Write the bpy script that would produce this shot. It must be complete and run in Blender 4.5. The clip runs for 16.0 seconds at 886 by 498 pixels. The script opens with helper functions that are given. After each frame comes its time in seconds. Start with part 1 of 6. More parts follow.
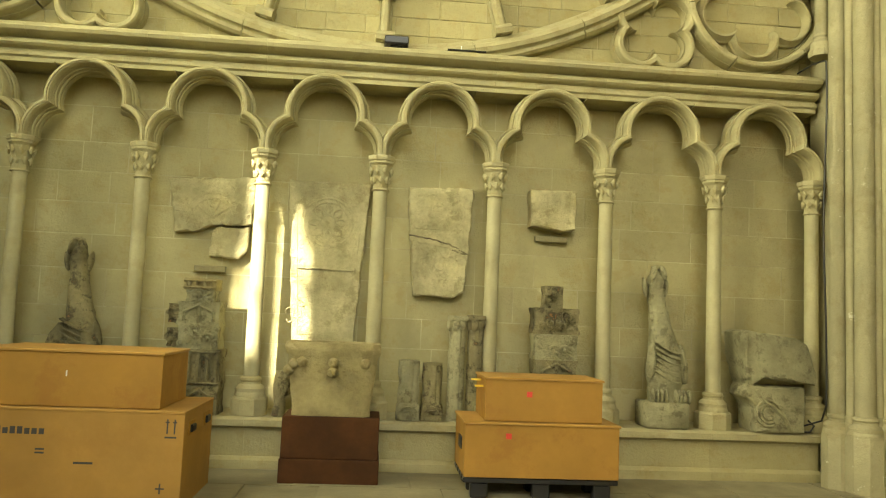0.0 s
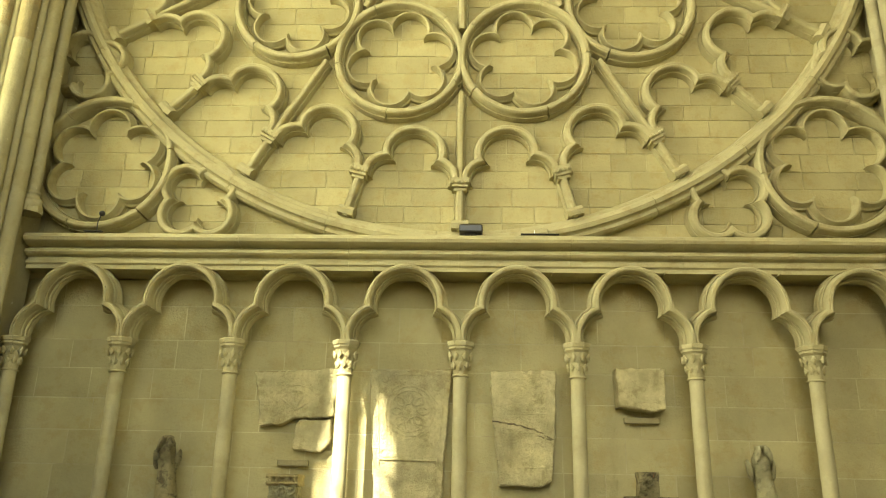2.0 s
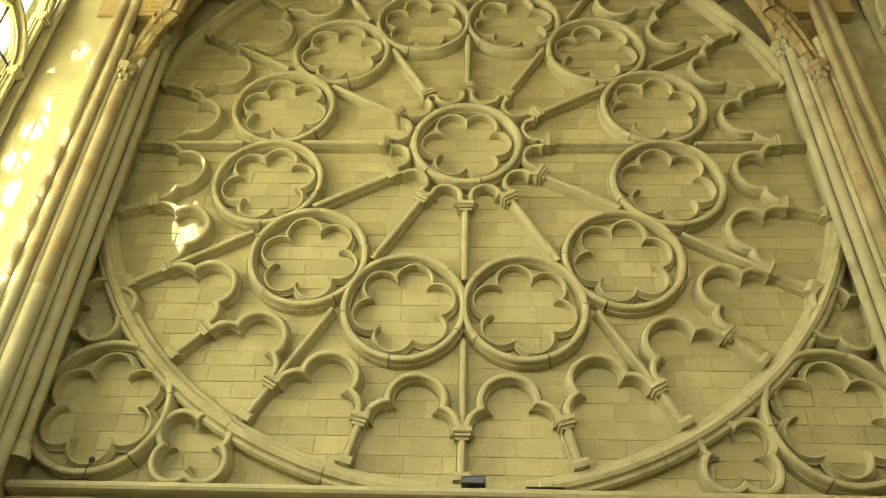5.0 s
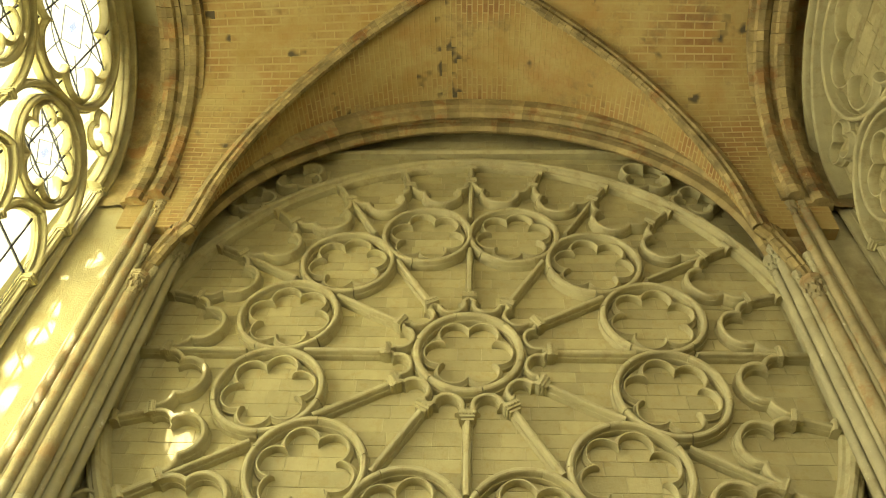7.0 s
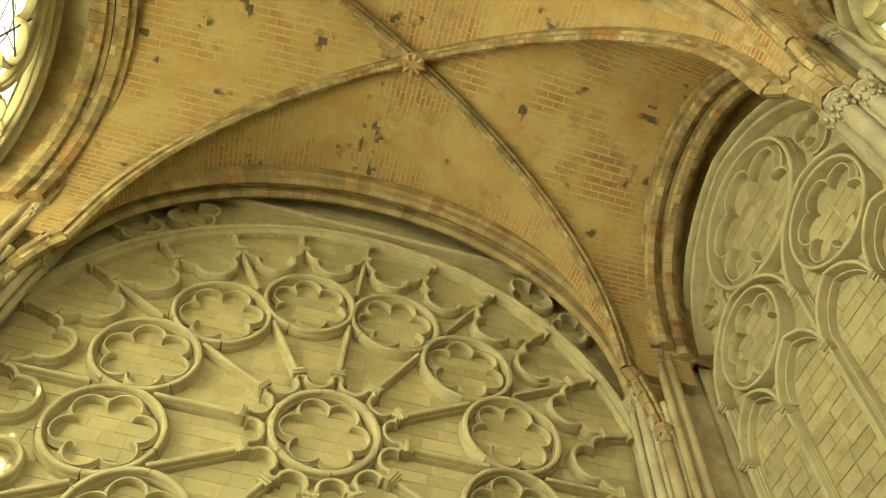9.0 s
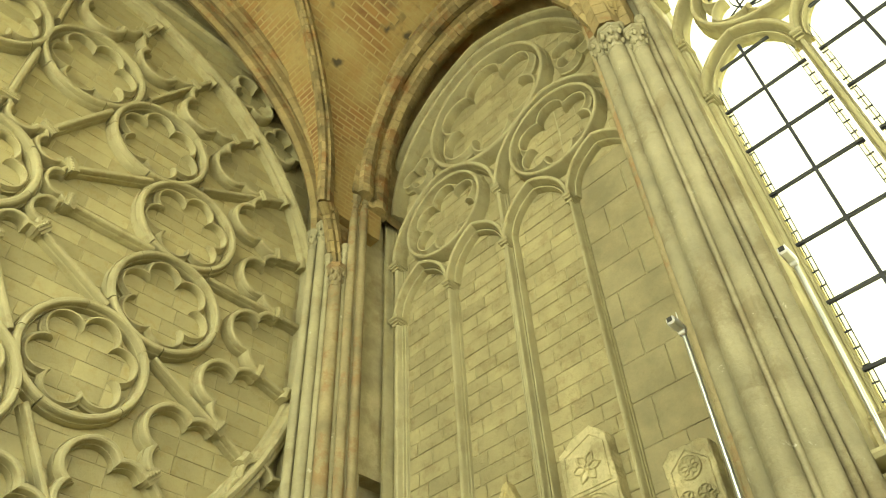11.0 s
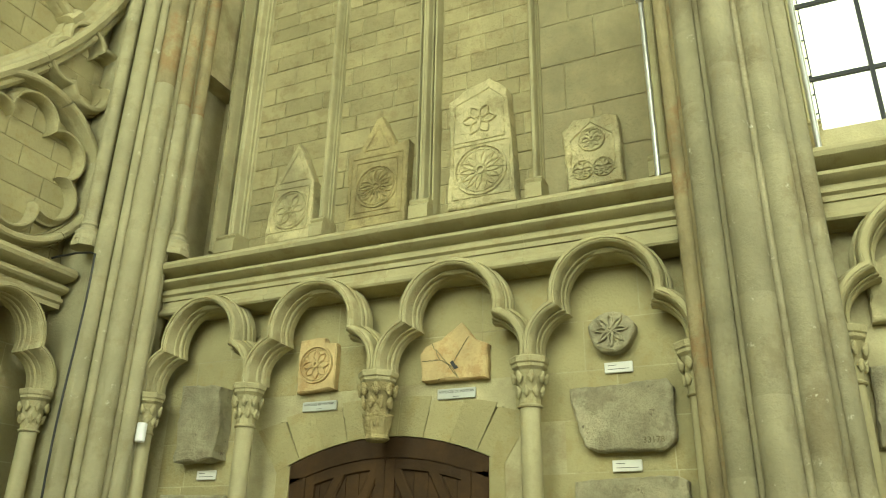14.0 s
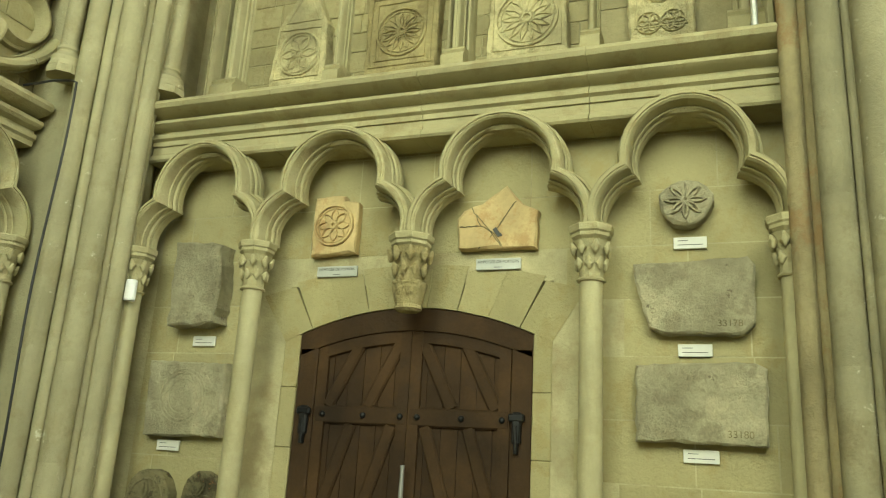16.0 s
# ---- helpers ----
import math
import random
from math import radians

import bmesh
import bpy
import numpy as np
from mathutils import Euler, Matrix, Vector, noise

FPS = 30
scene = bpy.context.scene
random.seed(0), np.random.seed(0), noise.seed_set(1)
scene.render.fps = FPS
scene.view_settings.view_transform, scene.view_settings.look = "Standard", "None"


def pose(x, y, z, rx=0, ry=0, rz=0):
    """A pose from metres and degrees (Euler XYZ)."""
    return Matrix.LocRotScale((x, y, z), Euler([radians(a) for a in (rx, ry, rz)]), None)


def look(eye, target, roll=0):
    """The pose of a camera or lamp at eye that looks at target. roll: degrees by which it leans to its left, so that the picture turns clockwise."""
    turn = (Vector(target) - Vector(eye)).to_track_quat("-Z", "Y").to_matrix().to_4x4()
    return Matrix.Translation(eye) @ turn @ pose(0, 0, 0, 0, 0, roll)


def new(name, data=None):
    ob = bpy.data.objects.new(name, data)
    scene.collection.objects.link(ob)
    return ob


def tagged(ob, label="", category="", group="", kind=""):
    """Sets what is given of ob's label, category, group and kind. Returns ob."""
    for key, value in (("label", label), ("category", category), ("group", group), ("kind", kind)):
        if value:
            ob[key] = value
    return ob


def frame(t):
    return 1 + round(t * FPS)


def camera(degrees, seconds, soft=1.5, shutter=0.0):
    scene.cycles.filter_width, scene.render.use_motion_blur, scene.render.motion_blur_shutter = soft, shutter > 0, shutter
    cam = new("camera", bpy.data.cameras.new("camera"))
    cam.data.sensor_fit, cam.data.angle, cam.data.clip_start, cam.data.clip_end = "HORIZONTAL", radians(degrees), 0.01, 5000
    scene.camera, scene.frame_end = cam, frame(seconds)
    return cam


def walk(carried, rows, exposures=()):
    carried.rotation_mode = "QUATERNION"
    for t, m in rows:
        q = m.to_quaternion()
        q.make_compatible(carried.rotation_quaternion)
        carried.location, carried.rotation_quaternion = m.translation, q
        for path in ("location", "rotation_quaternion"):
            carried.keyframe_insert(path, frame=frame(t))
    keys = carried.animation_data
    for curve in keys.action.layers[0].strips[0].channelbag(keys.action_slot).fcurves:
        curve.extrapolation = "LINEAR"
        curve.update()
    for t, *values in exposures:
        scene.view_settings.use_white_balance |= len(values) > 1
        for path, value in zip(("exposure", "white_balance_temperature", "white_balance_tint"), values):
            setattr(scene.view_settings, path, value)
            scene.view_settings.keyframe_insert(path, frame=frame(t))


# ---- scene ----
cam = camera(59.7, 16.0, soft=1.1)
PATH = [
    (0, (0.034, 0.383, 1.42), (0.202, 2.368, 1.596), 2.4),
    (0.5, (0.063, 0.387, 1.458), (0.145, 2.374, 1.669), 1.3),
    (1, (0.089, 0.391, 1.478), (0.082, 2.375, 1.729), 1.3),
    (1.5, (0.102, 0.39, 1.5), (0.058, 2.348, 1.907), 1.2),
    (2, (0.161, 0.389, 1.479), (0.078, 2.289, 2.099), 1.2),
    (2.5, (0.159, 0.392, 1.475), (0.059, 2.265, 2.17), 1.2),
    (3, (0.174, 0.378, 1.483), (0.065, 2.198, 2.304), 1.7),
    (3.3, (0.185, 0.351, 1.475), (0.071, 2.137, 2.369), 1.9),
    (3.5, (0.184, 0.372, 1.476), (0.072, 2.131, 2.421), 1.9),
    (3.7, (0.162, 0.366, 1.472), (0.058, 2.103, 2.457), 2.0),
    (5.8, (0.105, 0.37, 1.476), (0.027, 1.851, 2.818), 2.3),
    (6, (0.118, 0.381, 1.465), (0.038, 1.816, 2.856), 2.4),
    (6.5, (0.129, 0.375, 1.465), (0.041, 1.715, 2.946), 2.5),
    (7, (0.117, 0.349, 1.475), (0.027, 1.591, 3.04), 3.5),
    (7.5, (0.087, 0.347, 1.489), (0.002, 1.543, 3.09), 4.0),
    (8, (0.091, 0.359, 1.466), (0.03, 1.5, 3.107), 4.8),
    (8.5, (0.045, 0.34, 1.493), (0.038, 1.416, 3.179), 6.2),
    (9, (-0.066, 0.296, 1.531), (0.131, 1.339, 3.226), 4.6),
    (9.5, (-0.179, 0.342, 1.558), (0.34, 1.314, 3.227), -1.7),
    (10, (-0.247, 0.366, 1.608), (0.54, 1.302, 3.191), -8.0),
    (10.2, (-0.238, 0.415, 1.619), (0.578, 1.362, 3.181), -6.1),
    (12.3, (-0.156, 1.418, 1.648), (1.244, 2.337, 2.741), -0.3),
    (12.5, (-0.155, 1.506, 1.641), (1.281, 2.43, 2.682), 1.0),
    (12.7, (-0.17, 1.592, 1.637), (1.331, 2.462, 2.633), 0.1),
    (13, (-0.221, 1.735, 1.642), (1.358, 2.552, 2.559), 0.6),
    (13.5, (-0.181, 1.94, 1.599), (1.469, 2.737, 2.399), 0.5),
    (14, (-0.016, 2.15, 1.596), (1.663, 2.908, 2.374), 1.0),
    (14.5, (0.066, 2.356, 1.555), (1.793, 3.127, 2.203), 2.2),
    (15, (0.142, 2.614, 1.555), (1.921, 3.277, 2.183), 2.9),
    (15.5, (0.282, 2.834, 1.533), (2.104, 3.452, 2.078), 1.6),
    (16, (0.467, 2.978, 1.566), (2.272, 3.657, 2.096), 3.3),
]
walk(cam, [(t, look(eye, target, roll)) for t, eye, target, roll in PATH],
     exposures=[(0.0, 2.80, 7950, 1), (2.0, 2.75, 7800, 2), (3.5, 2.66, 7600, 2), (7.0, 2.38, 8000, 4), (9.0, 2.58, 7950, 4), (10.0, 2.74, 7600, 3), (12.5, 2.64, 6550, -7), (16.0, 2.68, 6400, -7)])

SUN_POWER = 5.0
W_WEST, W_WEST2, W_EAST, W_SOUTH = 255.0, 280.0, 36.0, 58.0

# ---------------------------------------------------------------- world and light
SUN_DIR = Vector((1.0, 1.85, -1.36)).normalized()
world = bpy.data.worlds.new("daylight")
scene.world = world
world.use_nodes = True
sky = world.node_tree.nodes.new("ShaderNodeTexSky")
sky.sky_type = "NISHITA"
sky.sun_disc = False
sky.sun_elevation = math.asin(-SUN_DIR.z)
sky.sun_rotation = math.atan2(-SUN_DIR.x, -SUN_DIR.y)
world.node_tree.nodes["Background"].inputs[1].default_value = 0.12
world.node_tree.links.new(sky.outputs[0], world.node_tree.nodes["Background"].inputs[0])

sun = new("sun", bpy.data.lights.new("sun", "SUN"))
sun.data.energy, sun.data.angle, sun.data.color = SUN_POWER, radians(0.5), (1.0, 0.96, 0.88)
sun.matrix_world = look((0, 0, 30), Vector((0, 0, 30)) + SUN_DIR)


def area_light(name, place, target, sx, sy, watts):
    lamp = new(name, bpy.data.lights.new(name, "AREA"))
    lamp.data.shape, lamp.data.size, lamp.data.size_y = "RECTANGLE", sx, sy
    lamp.data.energy, lamp.data.color = watts, (1.0, 0.985, 0.83)
    lamp.matrix_world = look(place, target)
    return lamp


# skylight standing in the three glazed openings; the south lamp is added fill
area_light("skylight_west_front", (-6.2, 4.72, 8.5), (0, 4.72, 8.5), 4.0, 7.6, W_WEST)
area_light("skylight_west_rear", (-6.15, -0.35, 8.3), (0, -0.35, 8.3), 4.0, 7.6, W_WEST2)
area_light("skylight_east_rear", (6.15, -0.35, 8.3), (0, -0.35, 8.3), 4.0, 7.6, W_EAST)
area_light("fill_south", (0, -3.75, 7.0), (0, 0, 6.2), 5.0, 7.0, W_SOUTH)


# ---------------------------------------------------------------- materials
def mat(name, base, var=0.12, rough=0.85, grain=60.0, bump=0.25, stain=None, stain_amt=0.35, stain_scale=1.2,
        spots=None, metal=0.0, per_object=0.0, island=0.0, pits=0.0):
    """Procedural surface: a base colour, broad blotches, fine grain, pits, a second stain colour."""
    m = bpy.data.materials.new(name)
    m.use_nodes = True
    t = m.node_tree
    N, L = t.nodes, t.links
    bsdf = N["Principled BSDF"]
    bsdf.inputs["Roughness"].default_value = rough
    bsdf.inputs["Metallic"].default_value = metal
    bsdf.inputs["Specular IOR Level"].default_value = 0.5 if rough < 0.6 else 0.25
    tc = N.new("ShaderNodeTexCoord")
    geo = N.new("ShaderNodeNewGeometry")

    def nz(scale, detail=5, rgh=0.6):
        n = N.new("ShaderNodeTexNoise")
        n.inputs["Scale"].default_value, n.inputs["Detail"].default_value, n.inputs["Roughness"].default_value = scale, detail, rgh
        L.new(geo.outputs["Position"], n.inputs["Vector"])
        return n

    def mixc(fac, a, b, mode="MIX"):
        x = N.new("ShaderNodeMix")
        x.data_type, x.blend_type = "RGBA", mode
        if isinstance(fac, float):
            x.inputs[0].default_value = fac
        else:
            L.new(fac, x.inputs[0])
        for sock, v in ((x.inputs[6], a), (x.inputs[7], b)):
            if isinstance(v, tuple):
                sock.default_value = (*v, 1)
            else:
                L.new(v, sock)
        return x.outputs[2]

    def ramp(src, lo, hi):
        r = N.new("ShaderNodeMapRange")
        r.inputs[1].default_value, r.inputs[2].default_value = lo, hi
        L.new(src, r.inputs[0])
        return r.outputs[0]

    dark = tuple(c * (1 - 2.2 * var) for c in base)
    light = tuple(min(0.9, c * (1 + 1.6 * var)) for c in base)
    big = nz(2.1, 6)
    fine = nz(grain, 4)
    col = mixc(ramp(big.outputs[0], 0.33, 0.67), dark, light)
    col = mixc(ramp(fine.outputs[0], 0.3, 0.75), col, mixc(0.35, col, dark))
    if stain:
        s = nz(stain_scale, 8, 0.7)
        f = N.new("ShaderNodeMath")
        f.operation = "MULTIPLY"
        f.inputs[1].default_value = stain_amt
        L.new(ramp(s.outputs[0], 0.52, 0.61), f.inputs[0])
        col = mixc(f.outputs[0], col, stain)
    if spots:
        s = nz(9.0, 5, 0.75)
        col = mixc(ramp(s.outputs[0], 0.64, 0.70), col, spots)
    if per_object or island:
        src = N.new("ShaderNodeObjectInfo").outputs["Random"] if per_object else geo.outputs["Random Per Island"]
        amt = per_object or island
        v = N.new("ShaderNodeMapRange")
        v.inputs[3].default_value, v.inputs[4].default_value = 1 - amt, 1 + amt * 0.6
        L.new(src, v.inputs[0])
        hsv = N.new("ShaderNodeHueSaturation")
        L.new(v.outputs[0], hsv.inputs["Value"])
        L.new(col, hsv.inputs["Color"])
        col = hsv.outputs[0]
    L.new(col, bsdf.inputs["Base Color"])
    b = N.new("ShaderNodeBump")
    b.inputs["Strength"].default_value, b.inputs["Distance"].default_value = bump, 0.018
    h = fine.outputs[0]
    if pits:
        vo = nz(22.0, 6, 0.8)
        a = N.new("ShaderNodeMath")
        a.operation = "MULTIPLY_ADD"
        a.inputs[1].default_value = pits
        L.new(vo.outputs[0], a.inputs[0])
        L.new(fine.outputs[0], a.inputs[2])
        h = a.outputs[0]
    L.new(h, b.inputs["Height"])
    L.new(b.outputs[0], bsdf.inputs["Normal"])
    return m


STONE = (0.372, 0.33, 0.170)
M_ashlar = mat("ashlar", STONE, 0.055, 0.9, 38, 0.5, stain=(0.31, 0.24, 0.095), stain_amt=0.4, stain_scale=4.0, per_object=0.10, pits=0.9)
M_ashlar_rest = mat("ashlar_rest", STONE, 0.055, 0.9, 38, 0.5, stain=(0.31, 0.24, 0.095), stain_amt=0.4, stain_scale=6.0, island=0.15, pits=0.9)
M_mortar = mat("mortar", (0.45, 0.405, 0.235), 0.14, 0.95, 60, 0.4, stain=(0.25, 0.19, 0.09), stain_amt=0.5)
M_dressed = mat("dressed_stone", (0.375, 0.338, 0.186), 0.07, 0.85, 60, 0.45, stain=(0.27, 0.22, 0.105), stain_amt=0.5, stain_scale=5.0, pits=0.9)
M_column = mat("column_stone", (0.385, 0.35, 0.20), 0.08, 0.75, 50, 0.25, stain=(0.27, 0.235, 0.12), stain_amt=0.45, stain_scale=1.6, pits=0.4)
M_pier = mat("pier_stone", (0.335, 0.305, 0.18), 0.08, 0.85, 45, 0.4, stain=(0.24, 0.205, 0.11), stain_amt=0.5, stain_scale=2.6, spots=(0.50, 0.47, 0.34), island=0.10, pits=0.7)
# rear pier: darker base than pier_stone, with stains and pale spots
M_pier_rear = mat("rear_pier_stone", (0.275, 0.25, 0.152), 0.10, 0.85, 45, 0.45, stain=(0.17, 0.135, 0.07), stain_amt=0.55, stain_scale=2.0, spots=(0.46, 0.43, 0.32), island=0.16, pits=0.8)
M_rubble = mat("rubble", (0.36, 0.315, 0.165), 0.09, 0.95, 20, 0.8, stain=(0.23, 0.18, 0.085), stain_amt=0.5, stain_scale=4.0, island=0.17, pits=1.4)
M_grey = mat("grey_infill", (0.27, 0.237, 0.13), 0.12, 0.9, 35, 0.4, stain=(0.20, 0.165, 0.085), island=0.08, pits=0.6)
M_carved = mat("carved_pale", (0.56, 0.50, 0.28), 0.2, 0.9, 28, 0.9, stain=(0.29, 0.24, 0.12), stain_amt=0.6, stain_scale=5, pits=1.6)
M_carved2 = mat("carved_tan", (0.43, 0.36, 0.175), 0.2, 0.9, 28, 0.9, stain=(0.22, 0.175, 0.08), stain_amt=0.6, stain_scale=5, pits=1.6)
M_lichen = mat("grey_lichen_stone", (0.37, 0.345, 0.20), 0.18, 0.95, 34, 1.0, stain=(0.13, 0.115, 0.065), stain_amt=0.6, stain_scale=8.0, pits=1.8)
M_greyslab = mat("grey_slab_stone", (0.46, 0.42, 0.27), 0.2, 0.95, 26, 1.0, stain=(0.25, 0.22, 0.14), stain_amt=0.6, stain_scale=5, spots=(0.20, 0.17, 0.11), pits=1.6)
M_dark = mat("dark_weathered_stone", (0.27, 0.235, 0.125), 0.25, 0.95, 30, 1.0, stain=(0.06, 0.05, 0.03), stain_amt=0.8, stain_scale=9.0, spots=(0.30, 0.15, 0.06), pits=1.8)
M_orange = mat("orange_slab", (0.56, 0.43, 0.215), 0.14, 0.85, 40, 0.5, stain=(0.40, 0.23, 0.09), stain_amt=0.5, stain_scale=5, pits=0.6)
M_floor = mat("floor_stone", (0.25, 0.222, 0.135), 0.14, 0.6, 30, 0.15, stain=(0.18, 0.15, 0.085), stain_amt=0.5, per_object=0.1)
M_ply = mat("plywood", (0.34, 0.18, 0.038), 0.07, 0.7, 18, 0.08, stain=(0.26, 0.12, 0.027), stain_amt=0.5, stain_scale=2.5)
M_ply_edge = mat("plywood_pale", (0.36, 0.20, 0.052), 0.07, 0.6, 18, 0.08, stain=(0.29, 0.15, 0.038), stain_amt=0.4)
M_brown = mat("brown_board", (0.075, 0.027, 0.007), 0.2, 0.85, 25, 0.1)
M_oak = mat("dark_oak", (0.050, 0.026, 0.009), 0.25, 0.75, 30, 0.25, stain=(0.035, 0.02, 0.009), stain_amt=0.6, stain_scale=5, per_object=0.22)
M_iron = mat("black_iron", (0.02, 0.02, 0.02), 0.2, 0.5, 40, 0.2, metal=0.6)
M_black = mat("black_plastic", (0.012, 0.012, 0.013), 0.1, 0.4, 40, 0.05)
M_white = mat("white_plastic", (0.75, 0.75, 0.73), 0.03, 0.4, 40, 0.02)
M_paper = mat("white_card", (0.66, 0.65, 0.58), 0.03, 0.6, 60, 0.02)
M_enamel = mat("grey_enamel", (0.46, 0.47, 0.42), 0.06, 0.4, 60, 0.02)
M_ink = mat("printed_ink", (0.06, 0.055, 0.05), 0.05, 0.7, 60, 0.0)
M_red = mat("red_sticker", (0.62, 0.05, 0.03), 0.05, 0.5, 60, 0.0)
M_steel = mat("zinc_conduit", (0.55, 0.56, 0.55), 0.05, 0.35, 50, 0.03, metal=0.8)
M_yellow = mat("yellow_strap", (0.75, 0.5, 0.05), 0.05, 0.5, 50, 0.03)
M_lead = mat("lead_bar", (0.03, 0.032, 0.035), 0.1, 0.6, 50, 0.05)
M_rust = mat("stained_shaft", (0.31, 0.26, 0.14), 0.14, 0.9, 35, 0.6, stain=(0.26, 0.145, 0.06), stain_amt=0.55, stain_scale=2.6, pits=0.9)
M_rib = mat("vault_rib", (0.31, 0.24, 0.11), 0.22, 0.9, 25, 0.6, stain=(0.25, 0.115, 0.04), stain_amt=0.65, stain_scale=1.6, spots=(0.38, 0.33, 0.19), island=0.30, pits=1.0)
M_arch = mat("arch_stone", (0.31, 0.24, 0.11), 0.16, 0.9, 25, 0.6, stain=(0.25, 0.115, 0.04), stain_amt=0.65, stain_scale=2.2, spots=(0.38, 0.33, 0.19), per_object=0.26, pits=1.0)


def brick_vault():
    """Thin brick webs with worn plaster over them."""
    m = bpy.data.materials.new("vault_web")
    m.use_nodes = True
    t = m.node_tree
    N, L = t.nodes, t.links
    bsdf = N["Principled BSDF"]
    bsdf.inputs["Roughness"].default_value = 0.9
    uv = N.new("ShaderNodeUVMap")
    geo = N.new("ShaderNodeNewGeometry")
    br = N.new("ShaderNodeTexBrick")
    br.inputs["Scale"].default_value = 1.0
    br.inputs["Brick Width"].default_value, br.inputs["Row Height"].default_value = 0.30, 0.085
    br.inputs["Mortar Size"].default_value, br.inputs["Mortar Smooth"].default_value = 0.012, 0.3
    br.inputs["Color1"].default_value = (0.30, 0.155, 0.05, 1)
    br.inputs["Color2"].default_value = (0.17, 0.075, 0.026, 1)
    br.inputs["Mortar"].default_value = (0.38, 0.29, 0.13, 1)
    L.new(uv.outputs[0], br.inputs["Vector"])

    def nz(scale, detail=6, rgh=0.65):
        n = N.new("ShaderNodeTexNoise")
        n.inputs["Scale"].default_value, n.inputs["Detail"].default_value, n.inputs["Roughness"].default_value = scale, detail, rgh
        L.new(geo.outputs["Position"], n.inputs["Vector"])
        return n.outputs[0]

    def rng(src, a, b, c=0.0, d=1.0):
        r = N.new("ShaderNodeMapRange")
        for i, v in enumerate((a, b, c, d)):
            r.inputs[i + 1].default_value = v
        L.new(src, r.inputs[0])
        return r.outputs[0]

    def mixc(fac, a, b):
        x = N.new("ShaderNodeMix")
        x.data_type = "RGBA"
        L.new(fac, x.inputs[0])
        for sock, v in ((x.inputs[6], a), (x.inputs[7], b)):
            if isinstance(v, tuple):
                sock.default_value = (*v, 1)
            else:
                L.new(v, sock)
        return x.outputs[2]

    plaster = mixc(rng(nz(1.3), 0.35, 0.65), (0.29, 0.20, 0.065), (0.35, 0.275, 0.11))
    col = mixc(rng(nz(0.8, 8), 0.35, 0.53, 0.15, 0.94), br.outputs["Color"], plaster)
    col = mixc(rng(nz(0.8, 9, 0.72), 0.53, 0.70, 0, 0.5), col, (0.28, 0.118, 0.037))
    col = mixc(rng(nz(1.1, 9, 0.75), 0.55, 0.68, 0, 0.6), col, (0.13, 0.10, 0.05))
    # lost bricks: small dark clusters inside a few worn areas
    cell = N.new("ShaderNodeTexBrick")
    cell.inputs["Scale"].default_value = 1.0
    cell.inputs["Brick Width"].default_value, cell.inputs["Row Height"].default_value = 0.16, 0.085
    cell.inputs["Mortar Size"].default_value = 0.0
    cell.inputs["Color1"].default_value, cell.inputs["Color2"].default_value = (0, 0, 0, 1), (1, 1, 1, 1)
    L.new(uv.outputs[0], cell.inputs["Vector"])
    a = N.new("ShaderNodeMath")
    a.operation = "MULTIPLY"
    L.new(rng(nz(1.15, 3), 0.60, 0.66), a.inputs[0])
    L.new(rng(cell.outputs["Color"], 0.55, 0.6), a.inputs[1])
    col = mixc(a.outputs[0], col, (0.07, 0.055, 0.03))
    L.new(col, bsdf.inputs["Base Color"])
    b = N.new("ShaderNodeBump")
    b.inputs["Strength"].default_value, b.inputs["Distance"].default_value = 0.5, 0.02
    L.new(br.outputs["Fac"], b.inputs["Height"])
    b.invert = True
    L.new(b.outputs[0], bsdf.inputs["Normal"])
    return m


M_web = brick_vault()


def glass(name, tint):
    m = bpy.data.materials.new(name)
    m.use_nodes = True
    t = m.node_tree
    N, L = t.nodes, t.links
    N.remove(N["Principled BSDF"])
    tr, gl, mx = N.new("ShaderNodeBsdfTransparent"), N.new("ShaderNodeBsdfGlossy"), N.new("ShaderNodeMixShader")
    tr.inputs[0].default_value = (*tint, 1)
    gl.inputs["Roughness"].default_value = 0.15
    mx.inputs[0].default_value = 0.06
    L.new(tr.outputs[0], mx.inputs[1])
    L.new(gl.outputs[0], mx.inputs[2])
    L.new(mx.outputs[0], N["Material Output"].inputs[0])
    return m


M_haze = bpy.data.materials.new("hazy_sky")
M_haze.use_nodes = True
M_haze.node_tree.nodes["Principled BSDF"].inputs["Base Color"].default_value = (0, 0, 0, 1)
M_haze.node_tree.nodes["Principled BSDF"].inputs["Emission Color"].default_value = (1.0, 0.99, 0.95, 1)
M_haze.node_tree.nodes["Principled BSDF"].inputs["Emission Strength"].default_value = 0.5
M_glass = glass("pale_glass", (0.96, 0.97, 0.84))
M_gold = glass("yellow_glass", (0.96, 0.92, 0.78))
M_blue = glass("blue_glass", (0.62, 0.68, 0.95))


# ---------------------------------------------------------------- mesh helpers
def finish(bm, name, material, smooth=24):
    bmesh.ops.recalc_face_normals(bm, faces=bm.faces[:])
    me = bpy.data.meshes.new(name)
    bm.to_mesh(me)
    bm.free()
    if material:
        me.materials.append(material)
    if smooth:
        me.shade_smooth()
        me.set_sharp_from_angle(angle=radians(smooth))
    return me


def part(name, bm, material, parent=None, label="", smooth=24):
    ob = new(name, finish(bm, name, material, smooth))
    if parent:
        ob.parent = parent
    if label:
        ob["label"] = label
    return ob


def thing(name, label, category, group="", kind="", m=None):
    ob = new(name)
    ob.empty_display_size = 0.1
    if m:
        ob.matrix_world = m
    return tagged(ob, label, category, group, kind)


